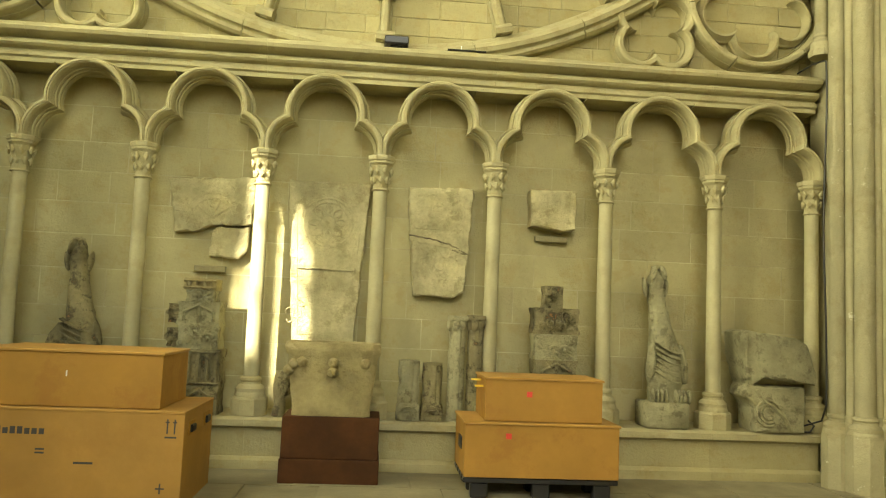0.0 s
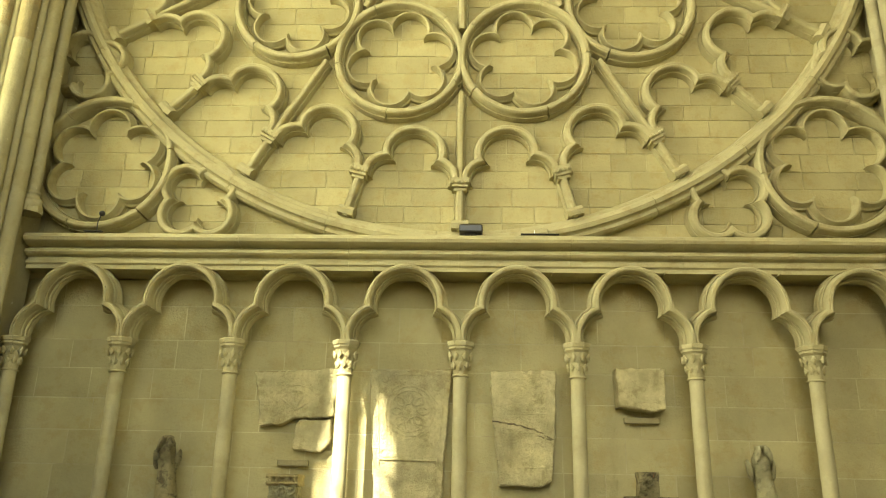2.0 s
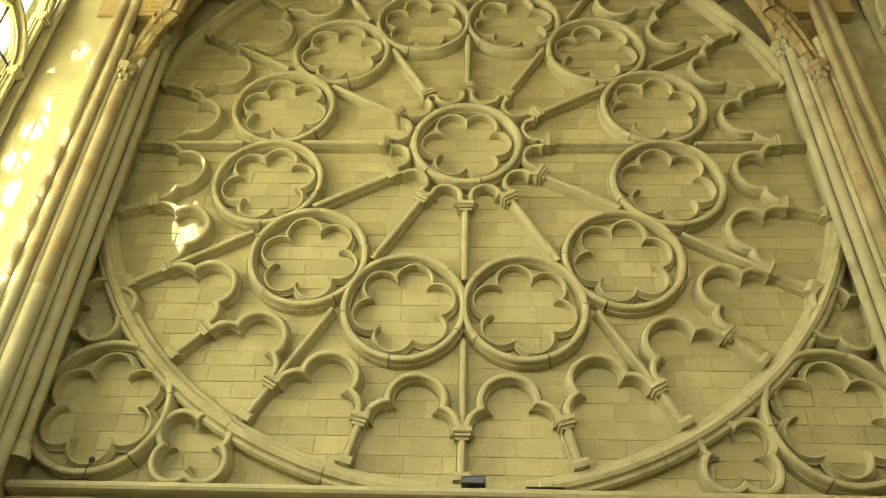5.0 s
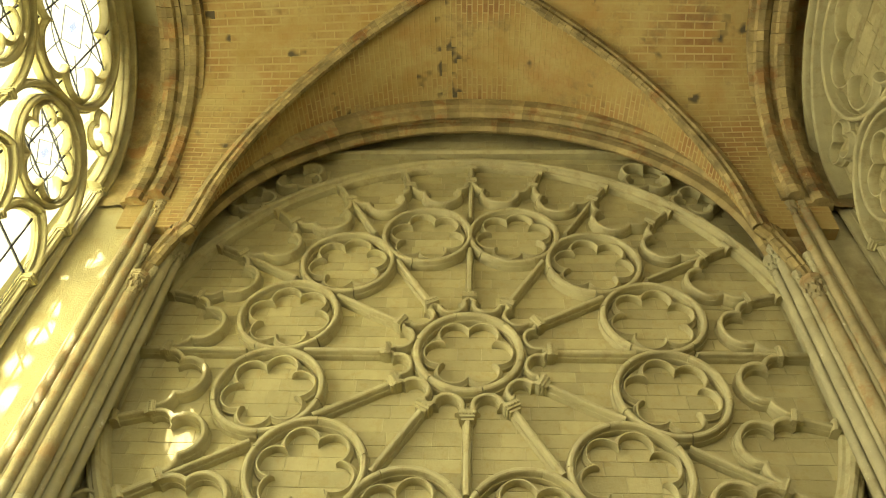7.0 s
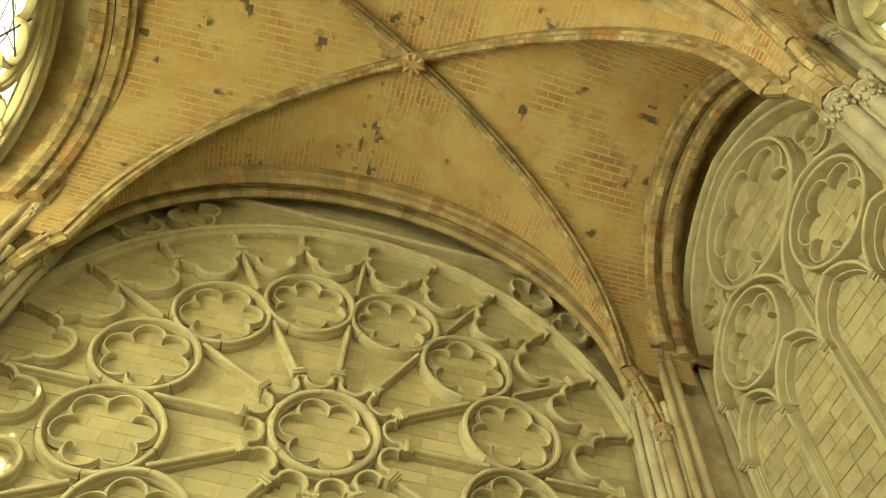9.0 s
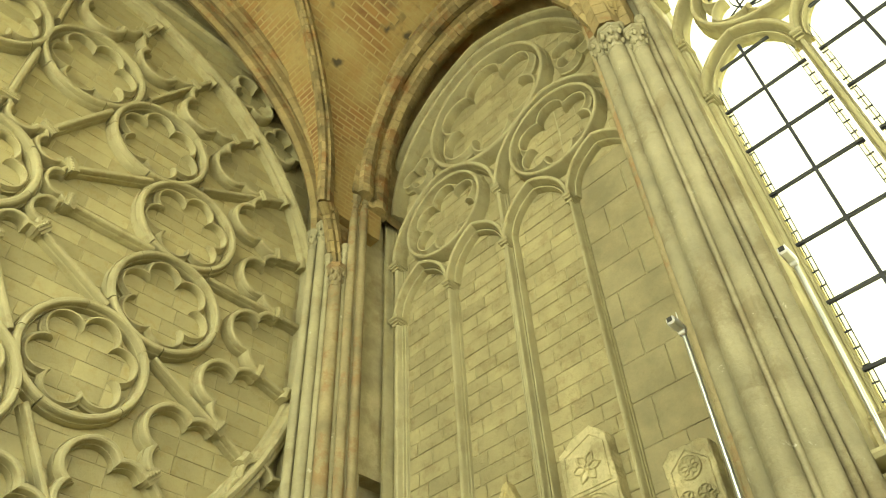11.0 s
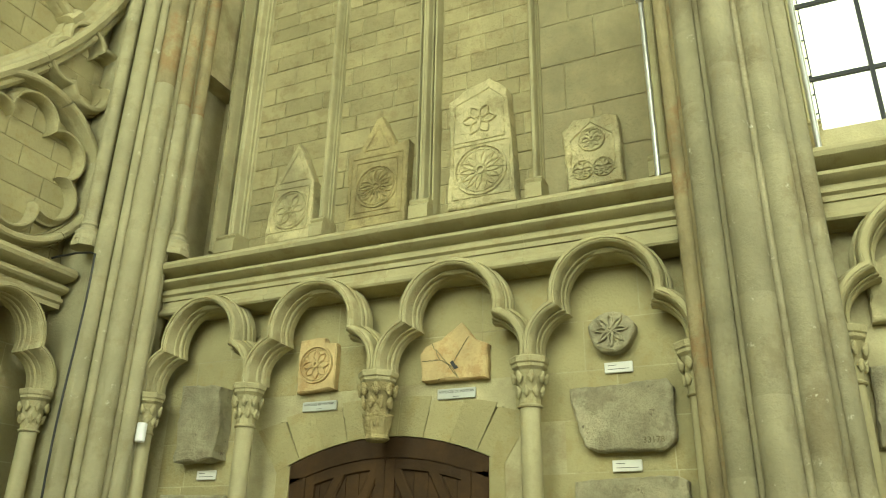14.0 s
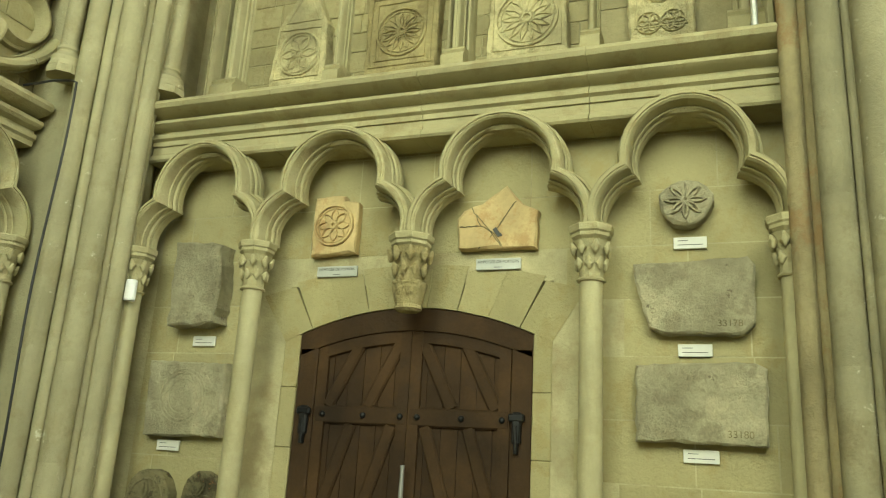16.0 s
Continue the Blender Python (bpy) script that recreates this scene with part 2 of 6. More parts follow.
def box(bm, lo, hi, bevel=0.0):
    """An axis-aligned box between two corners, its edges broken by bevel."""
    lo, hi = Vector(lo), Vector(hi)
    g = bmesh.ops.create_cube(bm, size=1.0)
    bmesh.ops.scale(bm, vec=hi - lo, verts=g["verts"])
    bmesh.ops.translate(bm, vec=(lo + hi) / 2, verts=g["verts"])
    if bevel:
        es = {e for v in g["verts"] for e in v.link_edges}
        bmesh.ops.bevel(bm, geom=list(es), offset=bevel, segments=1, affect="EDGES")
    return bm


def B(lo, hi, bevel=0.0):
    return box(bmesh.new(), lo, hi, bevel)


def lathe(bm, prof, x=0.0, y=0.0, n=20, turn=0.0):
    """Turns a profile of (radius, height) round an upright axis."""
    rings = []
    for r, z in prof:
        rings.append([bm.verts.new((x + r * math.cos(turn + 2 * math.pi * i / n), y + r * math.sin(turn + 2 * math.pi * i / n), z)) for i in range(n)])
    for a, b in zip(rings, rings[1:]):
        for i in range(n):
            bm.faces.new((a[i], a[(i + 1) % n], b[(i + 1) % n], b[i]))
    bm.faces.new(rings[0][::-1])
    bm.faces.new(rings[-1])
    return bm


def sweep(bm, path, prof, P, closed=False):
    """Draws a profile of (sideways, outwards) along a path on a wall; P(u, v, d) gives the place in the world."""
    n = len(path)
    rings = []
    for i, (u, v) in enumerate(path):
        a = path[(i - 1) % n] if closed or i else path[i]
        b = path[(i + 1) % n] if closed or i < n - 1 else path[i]
        tu, tv = b[0] - a[0], b[1] - a[1]
        l = math.hypot(tu, tv) or 1
        nu, nv = -tv / l, tu / l
        rings.append([bm.verts.new(P(u + nu * w, v + nv * w, d)) for w, d in prof])
    m = len(prof)
    for i in range(n if closed else n - 1):
        a, b = rings[i], rings[(i + 1) % n]
        for j in range(m - 1):
            bm.faces.new((a[j], a[j + 1], b[j + 1], b[j]))
    if not closed:
        bm.faces.new(rings[0][::-1])
        bm.faces.new(rings[-1])
    return bm


def roll(w, h, back=-0.02):
    """A Gothic bar: hollow sides, fillets and a rounded front."""
    half = [(-w, back), (-w, 0.46 * h), (-0.90 * w, 0.56 * h), (-0.74 * w, 0.50 * h), (-0.62 * w, 0.58 * h), (-0.60 * w, 0.78 * h), (-0.46 * w, 0.93 * h), (-0.24 * w, h)]
    return half + [(-o, d) for o, d in reversed(half)]


def mould(w, h, back=-0.02):
    """A deeper Gothic profile: chamfer, hollow, side roll, hollow and a filleted front roll."""
    half = [(-w, back), (-w, 0.10 * h), (-0.90 * w, 0.15 * h), (-0.98 * w, 0.21 * h), (-0.96 * w, 0.29 * h), (-0.84 * w, 0.33 * h), (-0.76 * w, 0.33 * h), (-0.80 * w, 0.42 * h),
            (-0.76 * w, 0.52 * h), (-0.66 * w, 0.55 * h), (-0.56 * w, 0.50 * h), (-0.50 * w, 0.58 * h), (-0.50 * w, 0.74 * h), (-0.42 * w, 0.88 * h), (-0.26 * w, 0.95 * h), (-0.12 * w, 0.95 * h), (-0.12 * w, h)]
    return half + [(-o, d) for o, d in reversed(half)]


def arc(cx, cy, r, a0, a1, n=14):
    return [(cx + r * math.cos(radians(a0 + (a1 - a0) * i / n)), cy + r * math.sin(radians(a0 + (a1 - a0) * i / n))) for i in range(n + 1)]


def placed(path, ox, oy, turn=0.0, sx=1.0, sy=1.0):
    c, s = math.cos(radians(turn)), math.sin(radians(turn))
    return [(ox + c * u * sx - s * v * sy, oy + s * u * sx + c * v * sy) for u, v in path]


def north(u, v, d):
    return Vector((u, 8.0 - d, v))


def strips(bm, rows, P, depths):
    """Joins rows of equal length, one for each point of a profile, into a moulding."""
    v = [[bm.verts.new(P(u, w, d)) for u, w in row] for row, d in zip(rows, depths)]
    for a, b in zip(v, v[1:]):
        for i in range(len(a) - 1):
            bm.faces.new((a[i], a[i + 1], b[i + 1], b[i]))
    for k in (0, -1):
        bm.faces.new([row[k] for row in v])
    return bm


def cusp(w, h, back=-0.02):
    """The thin bar of a foil: a sharp inner fillet falling back to a hollow behind it."""
    return [(-w, back), (-w, 0.66 * h), (-0.86 * w, 0.86 * h), (-0.62 * w, h), (-0.15 * w, h), (0.12 * w, 0.82 * h), (0.55 * w, 0.56 * h), (w, 0.46 * h), (w, back)]


def foils(bm, P, cx, cy, n, r, turn, w, h, profile=None):
    """A ring of n foils that touch a circle of radius r; neighbouring lobes meet in pointed cusps."""
    half = math.pi / n
    rc = (r - 2 * w) / (1 + math.sin(half) * 1.01)
    side = rc * math.sin(half)
    rl = side * 1.01 + w
    for i in range(n):
        a = math.radians(turn) + 2 * half * i
        rows, deps = [], []
        for o, d in (profile or cusp)(w, h):
            rho = rl + o
            q = rc * math.cos(half) + math.sqrt(max(0.0, rho * rho - side * side))
            ex, ey = q * math.cos(half) - rc, q * math.sin(half)
            t = math.atan2(ey, ex)
            rows.append([(cx + rc * math.cos(a) + rho * math.cos(a + t * (2 * j / 18 - 1)), cy + rc * math.sin(a) + rho * math.sin(a + t * (2 * j / 18 - 1))) for j in range(19)])
            deps.append(d)
        strips(bm, rows, P, deps)
    return bm


def trefoil(bm, P, ox, oy, turn, sx, sy, wd, h, lift=0.0, profile=None, grow=0.0):
    """A trefoil arch on a base 1.107 wide (scaled by sx, sy): a round head and two lower lobes, mitred at the cusps."""
    k = (abs(sx) + abs(sy)) / 2
    rows, deps = [], []
    cx, cy, vh = 0.24, 0.06, 0.39
    for o, d in (profile or roll)(wd, h + lift):
        e = (o + wd) / k + grow
        r1, r2 = 0.19 + e, 0.245 + e
        dx, dy = -cx, vh - cy
        dist = math.hypot(dx, dy)
        m = (r1 * r1 - r2 * r2 + dist * dist) / (2 * dist)
        q = math.sqrt(max(0.0, r1 * r1 - m * m))
        ix, iy = cx + dx / dist * m + dy / dist * q, cy + dy / dist * m - dx / dist * q
        a0, a1 = math.asin(-0.06 / r1), math.atan2(iy - cy, ix - cx)
        low = [(cx + r1 * math.cos(a0 + (a1 - a0) * i / 9), cy + r1 * math.sin(a0 + (a1 - a0) * i / 9)) for i in range(10)]
        b0 = math.atan2(iy - vh, ix)
        top = [(r2 * math.cos(b0 + (math.pi - 2 * b0) * i / 18), vh + r2 * math.sin(b0 + (math.pi - 2 * b0) * i / 18)) for i in range(1, 18)]
        rows.append(placed(low + top + [(-u, v) for u, v in reversed(low)], ox, oy, turn, sx, sy))
        deps.append(d)
    return strips(bm, rows, P, deps)


def block_mesh():
    """One dressed block, 1 x 1 on the face, with chamfered arrises."""
    bm = bmesh.new()
    c = 0.028
    lo = [bm.verts.new(p) for p in ((-0.5, 0, -0.5), (0.5, 0, -0.5), (0.5, 0, 0.5), (-0.5, 0, 0.5))]
    mid = [bm.verts.new((v.co.x, 0.7, v.co.z)) for v in lo]
    top = [bm.verts.new((v.co.x * (1 - 2 * c), 1.0, v.co.z * (1 - 3 * c))) for v in lo]
    for a, b in ((lo, mid), (mid, top)):
        for i in range(4):
            bm.faces.new((a[i], a[(i + 1) % 4], b[(i + 1) % 4], b[i]))
    bm.faces.new(top)
    return bm


BLOCKS = {}


def courses(wall, P, u0, u1, v0, v1, row, width, proud=0.012, keep=None, single=True, material=None, rest=None, seed=1, gap=0.006):
    """Lays blocks in courses over a wall's face: single blocks as parts, or one joined part."""
    rnd = random.Random(seed)
    material = material or M_ashlar
    joined = bmesh.new() if not single else None
    o, du, dv, dd = P(0, 0, 0), P(1, 0, 0) - P(0, 0, 0), P(0, 1, 0) - P(0, 0, 0), P(0, 0, 1) - P(0, 0, 0)
    v = v0
    count = 0
    while v < v1 - 0.03:
        rh = min(row * rnd.uniform(0.88, 1.12), v1 - v)
        u = u0 - rnd.uniform(0, 0.6) * width
        while u < u1:
            w = width * rnd.uniform(0.65, 1.35)
            a, b = max(u, u0), min(u + w, u1)
            u += w
            cu, cv = (a + b) / 2, v + rh / 2
            if b - a < 0.05 or (keep and not keep(cu, cv, (b - a) / 2, rh / 2)):
                continue
            pr = proud * rnd.uniform(0.6, 1.3)
            basis = Matrix((du * (b - a - gap), dd * pr, dv * (rh - gap))).transposed().to_4x4()
            basis.translation = P(cu, cv, 0.0)
            if single:
                key = material.name
                if key not in BLOCKS:
                    BLOCKS[key] = finish(block_mesh(), "block", material, 0)
                ob = new("block", BLOCKS[key])
                ob.parent = wall
                ob.matrix_basis = basis
                count += 1
            else:
                BLOCK_TMP = block_mesh()
                vs = {x: joined.verts.new(basis @ x.co) for x in BLOCK_TMP.verts}
                for f in BLOCK_TMP.faces:
                    joined.faces.new([vs[x] for x in f.verts])
                BLOCK_TMP.free()
        v += rh
    if not single:
        ob = part("stone_courses", joined, rest or material, wall, smooth=0)
        ob["kind"] = "stuff"
    return count

# ---------------------------------------------------------------- floor and walls
floor = tagged(part("floor", B((-6.5, -4.2, -0.3), (6.5, 8.7, -0.012)), M_floor), "worn pale stone floor of the chapel", "floor", kind="structure")

wall_n = tagged(part("wall_north", box(B((-6.4, 8.2, -0.3), (6.4, 8.8, 3.66)), (-6.4, 8.0, 3.66), (6.4, 8.8, 16.5)), M_mortar), "pale limestone ashlar wall behind blind tracery", "wall", kind="structure")
east_bm = bmesh.new()
box(east_bm, (5.14, 1.9, -0.3), (6.0, 3.98, 4.0))        # beside the door
box(east_bm, (5.14, 5.87, -0.3), (6.0, 8.2, 4.0))
box(east_bm, (5.14, 3.98, 2.70), (6.0, 5.87, 4.0))       # over the door
box(east_bm, (5.36, 3.98, -0.3), (6.0, 5.87, 2.70))       # dark space behind the door, closed
box(east_bm, (5.72, 1.9, 4.0), (6.4, 8.0, 16.5))        # walled-up window
box(east_bm, (5.0, 7.24, 6.45), (5.72, 8.0, 16.5))     # reveals
box(east_bm, (5.0, 7.46, 4.0), (5.72, 8.0, 6.45))
box(east_bm, (4.95, 1.8, 4.0), (5.72, 2.56, 16.5))
box(east_bm, (5.1, -4.2, -0.3), (6.0, 1.9, 4.4))        # rear bay, under its window
box(east_bm, (5.1, -4.2, 4.4), (6.0, -2.6, 16.5))
box(east_bm, (5.1, -2.6, 13.2), (6.0, 1.8, 16.5))
wall_e = tagged(part("wall_east", east_bm, M_mortar), "pale limestone side wall with a walled-up window", "wall", kind="structure")
west_bm = bmesh.new()
box(west_bm, (-6.0, -4.2, -0.3), (-5.1, 8.0, 4.4))
box(west_bm, (-6.3, 7.08, 4.4), (-4.95, 8.0, 16.5))
box(west_bm, (-6.3, 1.6, 4.4), (-4.95, 2.40, 16.5))
box(west_bm, (-6.0, -4.2, 4.4), (-5.1, -2.6, 16.5))
box(west_bm, (-6.0, -2.6, 13.2), (-5.1, 1.6, 16.5))
box(west_bm, (-6.0, 2.4, 14.0), (-5.1, 7.08, 16.5))
wall_w = tagged(part("wall_west", west_bm, M_ashlar_rest), "pale limestone side wall with a tall traceried window", "wall", kind="structure")
# unseen wall behind the viewer; its unglazed opening is added for the fill lamp
south_bm = bmesh.new()
box(south_bm, (-6.4, -4.2, -0.3), (-2.6, -3.6, 16.5))
box(south_bm, (2.6, -4.2, -0.3), (6.4, -3.6, 16.5))
box(south_bm, (-2.6, -4.2, -0.3), (2.6, -3.6, 3.3))
box(south_bm, (-2.6, -4.2, 10.7), (2.6, -3.6, 16.5))
wall_s = tagged(part("wall_south", south_bm, M_ashlar_rest), "plain unseen limestone wall with an opening added for light", "wall", kind="structure")


# ---------------------------------------------------------------- vault
def rise(s):
    return (1 - min(1.0, (s / 0.915)) ** 2.15) ** (1 / 2.15) if s < 0.915 else 0.0


AX, BY, Z0 = 4.5, 2.45, 10.3


def web_z(x, y, yc, hf, hd, hs):
    sx, sy = min(1, abs(x) / AX), min(1, abs(y - yc) / BY)
    if sy >= sx:
        m = (1 - sy) / max(1e-6, 1 - sx)
        return Z0 + rise(sx) * (hf + (hd - hf) * m)
    m = (1 - sx) / max(1e-6, 1 - sy)
    return Z0 + rise(sy) * (hs + (hd - hs) * m)


HF, HD, HS = 4.25, 4.35, 3.85


def vault_cells(name, yc):
    """Four curved webs between the ribs of one bay, in one sheet with some thickness."""
    bm = bmesh.new()
    uvl = bm.loops.layers.uv.new("UVMap")
    nx, ny = 72, 48
    g = [[bm.verts.new((AX * 1.16 * (2 * i / nx - 1), yc + BY * 1.02 * (2 * j / ny - 1), 0)) for j in range(ny + 1)] for i in range(nx + 1)]
    for row in g:
        for v in row:
            v.co.z = web_z(v.co.x, v.co.y, yc, HF, HD, HS) + 0.1
    for i in range(nx):
        for j in range(ny):
            f = bm.faces.new((g[i][j], g[i + 1][j], g[i + 1][j + 1], g[i][j + 1]))
            c = f.calc_center_median()
            front = abs(c.y - yc) / BY >= abs(c.x) / AX
            for lp in f.loops:
                p = lp.vert.co
                if front:
                    lp[uvl].uv = (p.y, math.atan2(p.x, max(0.2, p.z - Z0)) * 4.0)
                else:
                    lp[uvl].uv = (p.x, math.atan2(p.y - yc, max(0.2, p.z - Z0)) * 2.6)
    me = finish(bm, name, M_web, 60)
    ob = new(name, me)
    return ob


ceiling_f = tagged(vault_cells("ceiling", 4.75), "ribbed vault of thin brick with worn ochre plaster", "ceiling", kind="structure")
ceiling_r = tagged(vault_cells("ceiling", -0.25), "ribbed vault of thin brick with worn ochre plaster", "ceiling", kind="structure")
roof = tagged(part("ceiling_back", B((-6.5, -4.3, 15.6), (6.5, 8.8, 16.4)), M_mortar), "masonry above the vault", "ceiling", kind="structure")


def rib(bm, pts, w, h, up=None, cut=True):
    """A moulded rib along points in space, hanging below them."""
    rings = []
    fine = []
    for p, q in zip(pts, pts[1:]):
        m = max(1, round((q - p).length / 0.16)) if cut else 1
        fine += [p.lerp(q, i / m) for i in range(m)]
    pts = fine + [pts[-1]]
    prof = [(-w, 0.06), (-w, -0.45 * h), (-0.62 * w, -0.5 * h), (-0.5 * w, -0.85 * h), (0, -h), (0.5 * w, -0.85 * h), (0.62 * w, -0.5 * h), (w, -0.45 * h), (w, 0.06)]
    n = len(pts)
    for i, p in enumerate(pts):
        t = (pts[min(i + 1, n - 1)] - pts[max(i - 1, 0)]).normalized()
        side = up if up else Vector((t.y, -t.x, 0)).normalized()
        nrm = side.cross(t).normalized()
        if nrm.z < 0 and abs(nrm.z) > 1e-3:
            nrm = -nrm
        rings.append([p + side * a + nrm * b for a, b in prof])
    for a, b in zip(rings, rings[1:]):                           # each stone its own piece, with a fine joint
        g = 0.004 / max(0.02, (b[0] - a[0]).length)
        ends = [[bm.verts.new(p.lerp(q, k)) for p, q in zip(a, b)] for k in (g, 1 - g)]
        for j in range(len(prof) - 1):
            bm.faces.new((ends[0][j], ends[0][j + 1], ends[1][j + 1], ends[1][j]))
        bm.faces.new(ends[0][::-1])
        bm.faces.new(ends[1])
    return bm


def spread(n):
    return [math.sin(math.pi / 2 * i / n) for i in range(n + 1)]


for yc in (4.75, -0.25):
    vault_ribs = thing("vault_ribs", "moulded stone and brick ribs of the vault", "vault rib", kind="structure")
    for sx in (-1, 1):
        for sy in (-1, 1):
            pts = []
            for s in spread(28):
                k = 0.955 * s
                pts.append(Vector((sx * AX * k, yc + sy * BY * k, web_z(AX * k, yc + BY * k, yc, HF, HD, HS) + 0.06)))
            pts += [pts[-1] + Vector((0.12 * sx, 0.06 * sy, -0.3)), pts[-1] + Vector((0.33 * sx, 0.2 * sy, -0.75))]
            part("diagonal_rib", rib(bmesh.new(), pts, 0.105, 0.21), M_rib, vault_ribs)
    for sx in (-1, 1):
        pts = [Vector((sx * 4.78, yc + BY * 0.93 * math.sin(a), 11.0 + 3.2 * abs(math.cos(a)) ** 0.85)) for a in [(-90 + 180 * i / 40) * math.pi / 180 for i in range(41)]]
        part("wall_rib", rib(bmesh.new(), pts, 0.20, 0.24, Vector((1, 0, 0))), M_rib, vault_ribs)
        web = bmesh.new()
        edge = [[web.verts.new((sx * x, p.y, p.z - dz)) for p in pts] for x, dz in ((4.75, 0.0), (5.74, 0.10))]
        for k in range(len(pts) - 1):
            web.faces.new((edge[0][k], edge[0][k + 1], edge[1][k + 1], edge[1][k]))
        part("soffit", web, M_rib, vault_ribs)
        pts = [Vector((sx * 5.1, p.y, p.z - 0.12)) for p in pts]
        part("outer_wall_rib", rib(bmesh.new(), pts, 0.20, 0.20, Vector((1, 0, 0))), M_rib, vault_ribs)
for name, y, w in (("transverse_arch", 2.25, 0.26), ("north_arch", 7.33, 0.15), ("north_arch", 7.62, 0.15)):
    pts = [Vector(((4.66 if y < 7 else 4.72) * math.sin(a), y, 10.3 + (4.20 if y < 7 else 4.28) * math.cos(a))) for a in [(-90 + 180 * i / 60) * math.pi / 180 for i in range(61)]]
    pts = [Vector((-4.76, y, 9.6))] + pts + [Vector((4.76, y, 9.6))]
    stone_arch = thing(name, "round arch of weathered stone and brick", "arch", kind="structure")
    for p, q in zip(pts, pts[1:]):
        m = max(1, round((q - p).length / 0.2))
        for k in range(m):
            part("voussoir", rib(bmesh.new(), [p.lerp(q, k / m), p.lerp(q, (k + 1) / m)], w, 0.50 if y < 7 else 0.38, Vector((0, 1, 0)), False), M_arch, stone_arch)
# soffit between the arch and the tracery wall
bm = bmesh.new()
ring = [[bm.verts.new((4.74 * math.sin(a), y, 10.3 + 4.46 * math.cos(a))) for a in [(-90 + 180 * i / 48) * math.pi / 180 for i in range(49)]] for y in (7.2, 8.02)]
for i in range(48):
    bm.faces.new((ring[0][i], ring[0][i + 1], ring[1][i + 1], ring[1][i]))
tagged(part("arch_soffit", bm, M_rib), "shadowed soffit of the wall arch", "arch", kind="structure")
# vault boss
boss = thing("vault_boss", "small carved keystone boss where the ribs meet", "boss")
part("disc", lathe(bmesh.new(), [(0.10, 14.36), (0.19, 14.39), (0.20, 14.46), (0.14, 14.62)], 0, 4.75, 18), M_rib, boss)
for i in range(8):
    a = i * math.pi / 4
    bm = bmesh.new()
    bmesh.ops.create_icosphere(bm, subdivisions=2, radius=0.065)
    bmesh.ops.scale(bm, vec=(1, 0.6, 0.7), verts=bm.verts)
    bmesh.ops.rotate(bm, matrix=Matrix.Rotation(a, 3, "Z"), verts=bm.verts)
    bmesh.ops.translate(bm, vec=(0.15 * math.cos(a), 4.75 + 0.15 * math.sin(a), 14.36), verts=bm.verts)
    part("leaf", bm, M_rib, boss)


# ---------------------------------------------------------------- capitals, columns, shafts
def leaf_mesh(material):
    """One curling capital leaf, about a unit high."""
    bm = bmesh.new()
    bmesh.ops.create_icosphere(bm, subdivisions=2, radius=1.0)
    for v in bm.verts:
        z = v.co.z
        v.co = Vector((v.co.x * 0.62 + 0.55 * max(0, z) ** 2 - 0.1, v.co.y * (0.8 - 0.25 * abs(z)) * (1 + 0.25 * math.cos(7 * z)), z * 1.2 - 0.45 * max(0, v.co.x) * max(0, z)))
    return finish(bm, "leaf", material, 60)


LEAVES = {}


def capital(parent, r, h, z, x=0.0, y=0.0, material=None, leaves=8):
    """A bell with two rows of curling leaves, each a part of the capital."""
    material = material or M_dressed
    if material.name not in LEAVES:
        LEAVES[material.name] = leaf_mesh(material)
    bell = lathe(bmesh.new(), [(r * 1.18, z), (r * 1.25, z + 0.04 * h), (r * 1.02, z + 0.10 * h), (r * 1.05, z + 0.45 * h), (r * 1.35, z + 0.86 * h), (r * 1.55, z + h)], x, y, 14)
    cap = part("capital", bell, material, parent)
    for row, (zz, rr, sc) in enumerate(((0.42, 1.22, 0.34), (0.80, 1.55, 0.36))):
        for i in range(leaves):
            a = 2 * math.pi * (i + 0.5 * row) / leaves
            ob = new("leaf", LEAVES[material.name])
            ob.parent = cap
            k = r * sc * 1.25
            ob.matrix_basis = Matrix.Translation((x + r * rr * math.cos(a), y + r * rr * math.sin(a), z + zz * h)) @ Matrix.Rotation(a, 4, "Z") @ Matrix.Diagonal((k, k, k * 1.1, 1))
    return cap


def abacus_bm(r, z, h, x=0.0, y=0.0):
    return lathe(bmesh.new(), [(r * 1.35, z), (r * 1.75, z + 0.25 * h), (r * 1.75, z + 0.45 * h), (r * 1.92, z + 0.55 * h), (r * 2.0, z + 0.9 * h), (r * 1.9, z + h)], x, y, 8, math.pi / 8)


def base_bm(r, z, x=0.0, y=0.0):
    return lathe(bmesh.new(), [(r * 2.05, z), (r * 2.05, z + 0.02), (r * 1.9, z + 0.045), (r * 1.95, z + 0.075), (r * 1.7, z + 0.1), (r * 1.35, z + 0.115),
                               (r * 1.3, z + 0.135), (r * 1.45, z + 0.15), (r * 1.4, z + 0.172), (r * 1.05, z + 0.185)], x, y, 24)


def column(z0, z1, r=0.069, name="column", label="slender round limestone column with a leaf capital", m=None):
    c = thing(name, label, "column", "arcade columns", m=m)
    part("plinth", lathe(bmesh.new(), [(r * 2.5, z0), (r * 2.5, z0 + 0.145), (r * 2.3, z0 + 0.165)], 0, 0, 8, math.pi / 8), M_dressed, c)
    part("base", base_bm(r, z0 + 0.165), M_dressed, c)
    part("shaft", lathe(bmesh.new(), [(r * 1.03, z0 + 0.34), (r, z0 + 1.2), (r * 0.97, z1 - 0.33)], 0, 0, 24), M_column, c)
    capital(c, r, 0.24, z1 - 0.335)
    part("abacus", abacus_bm(r, z1 - 0.095, 0.095), M_dressed, c)
    return c


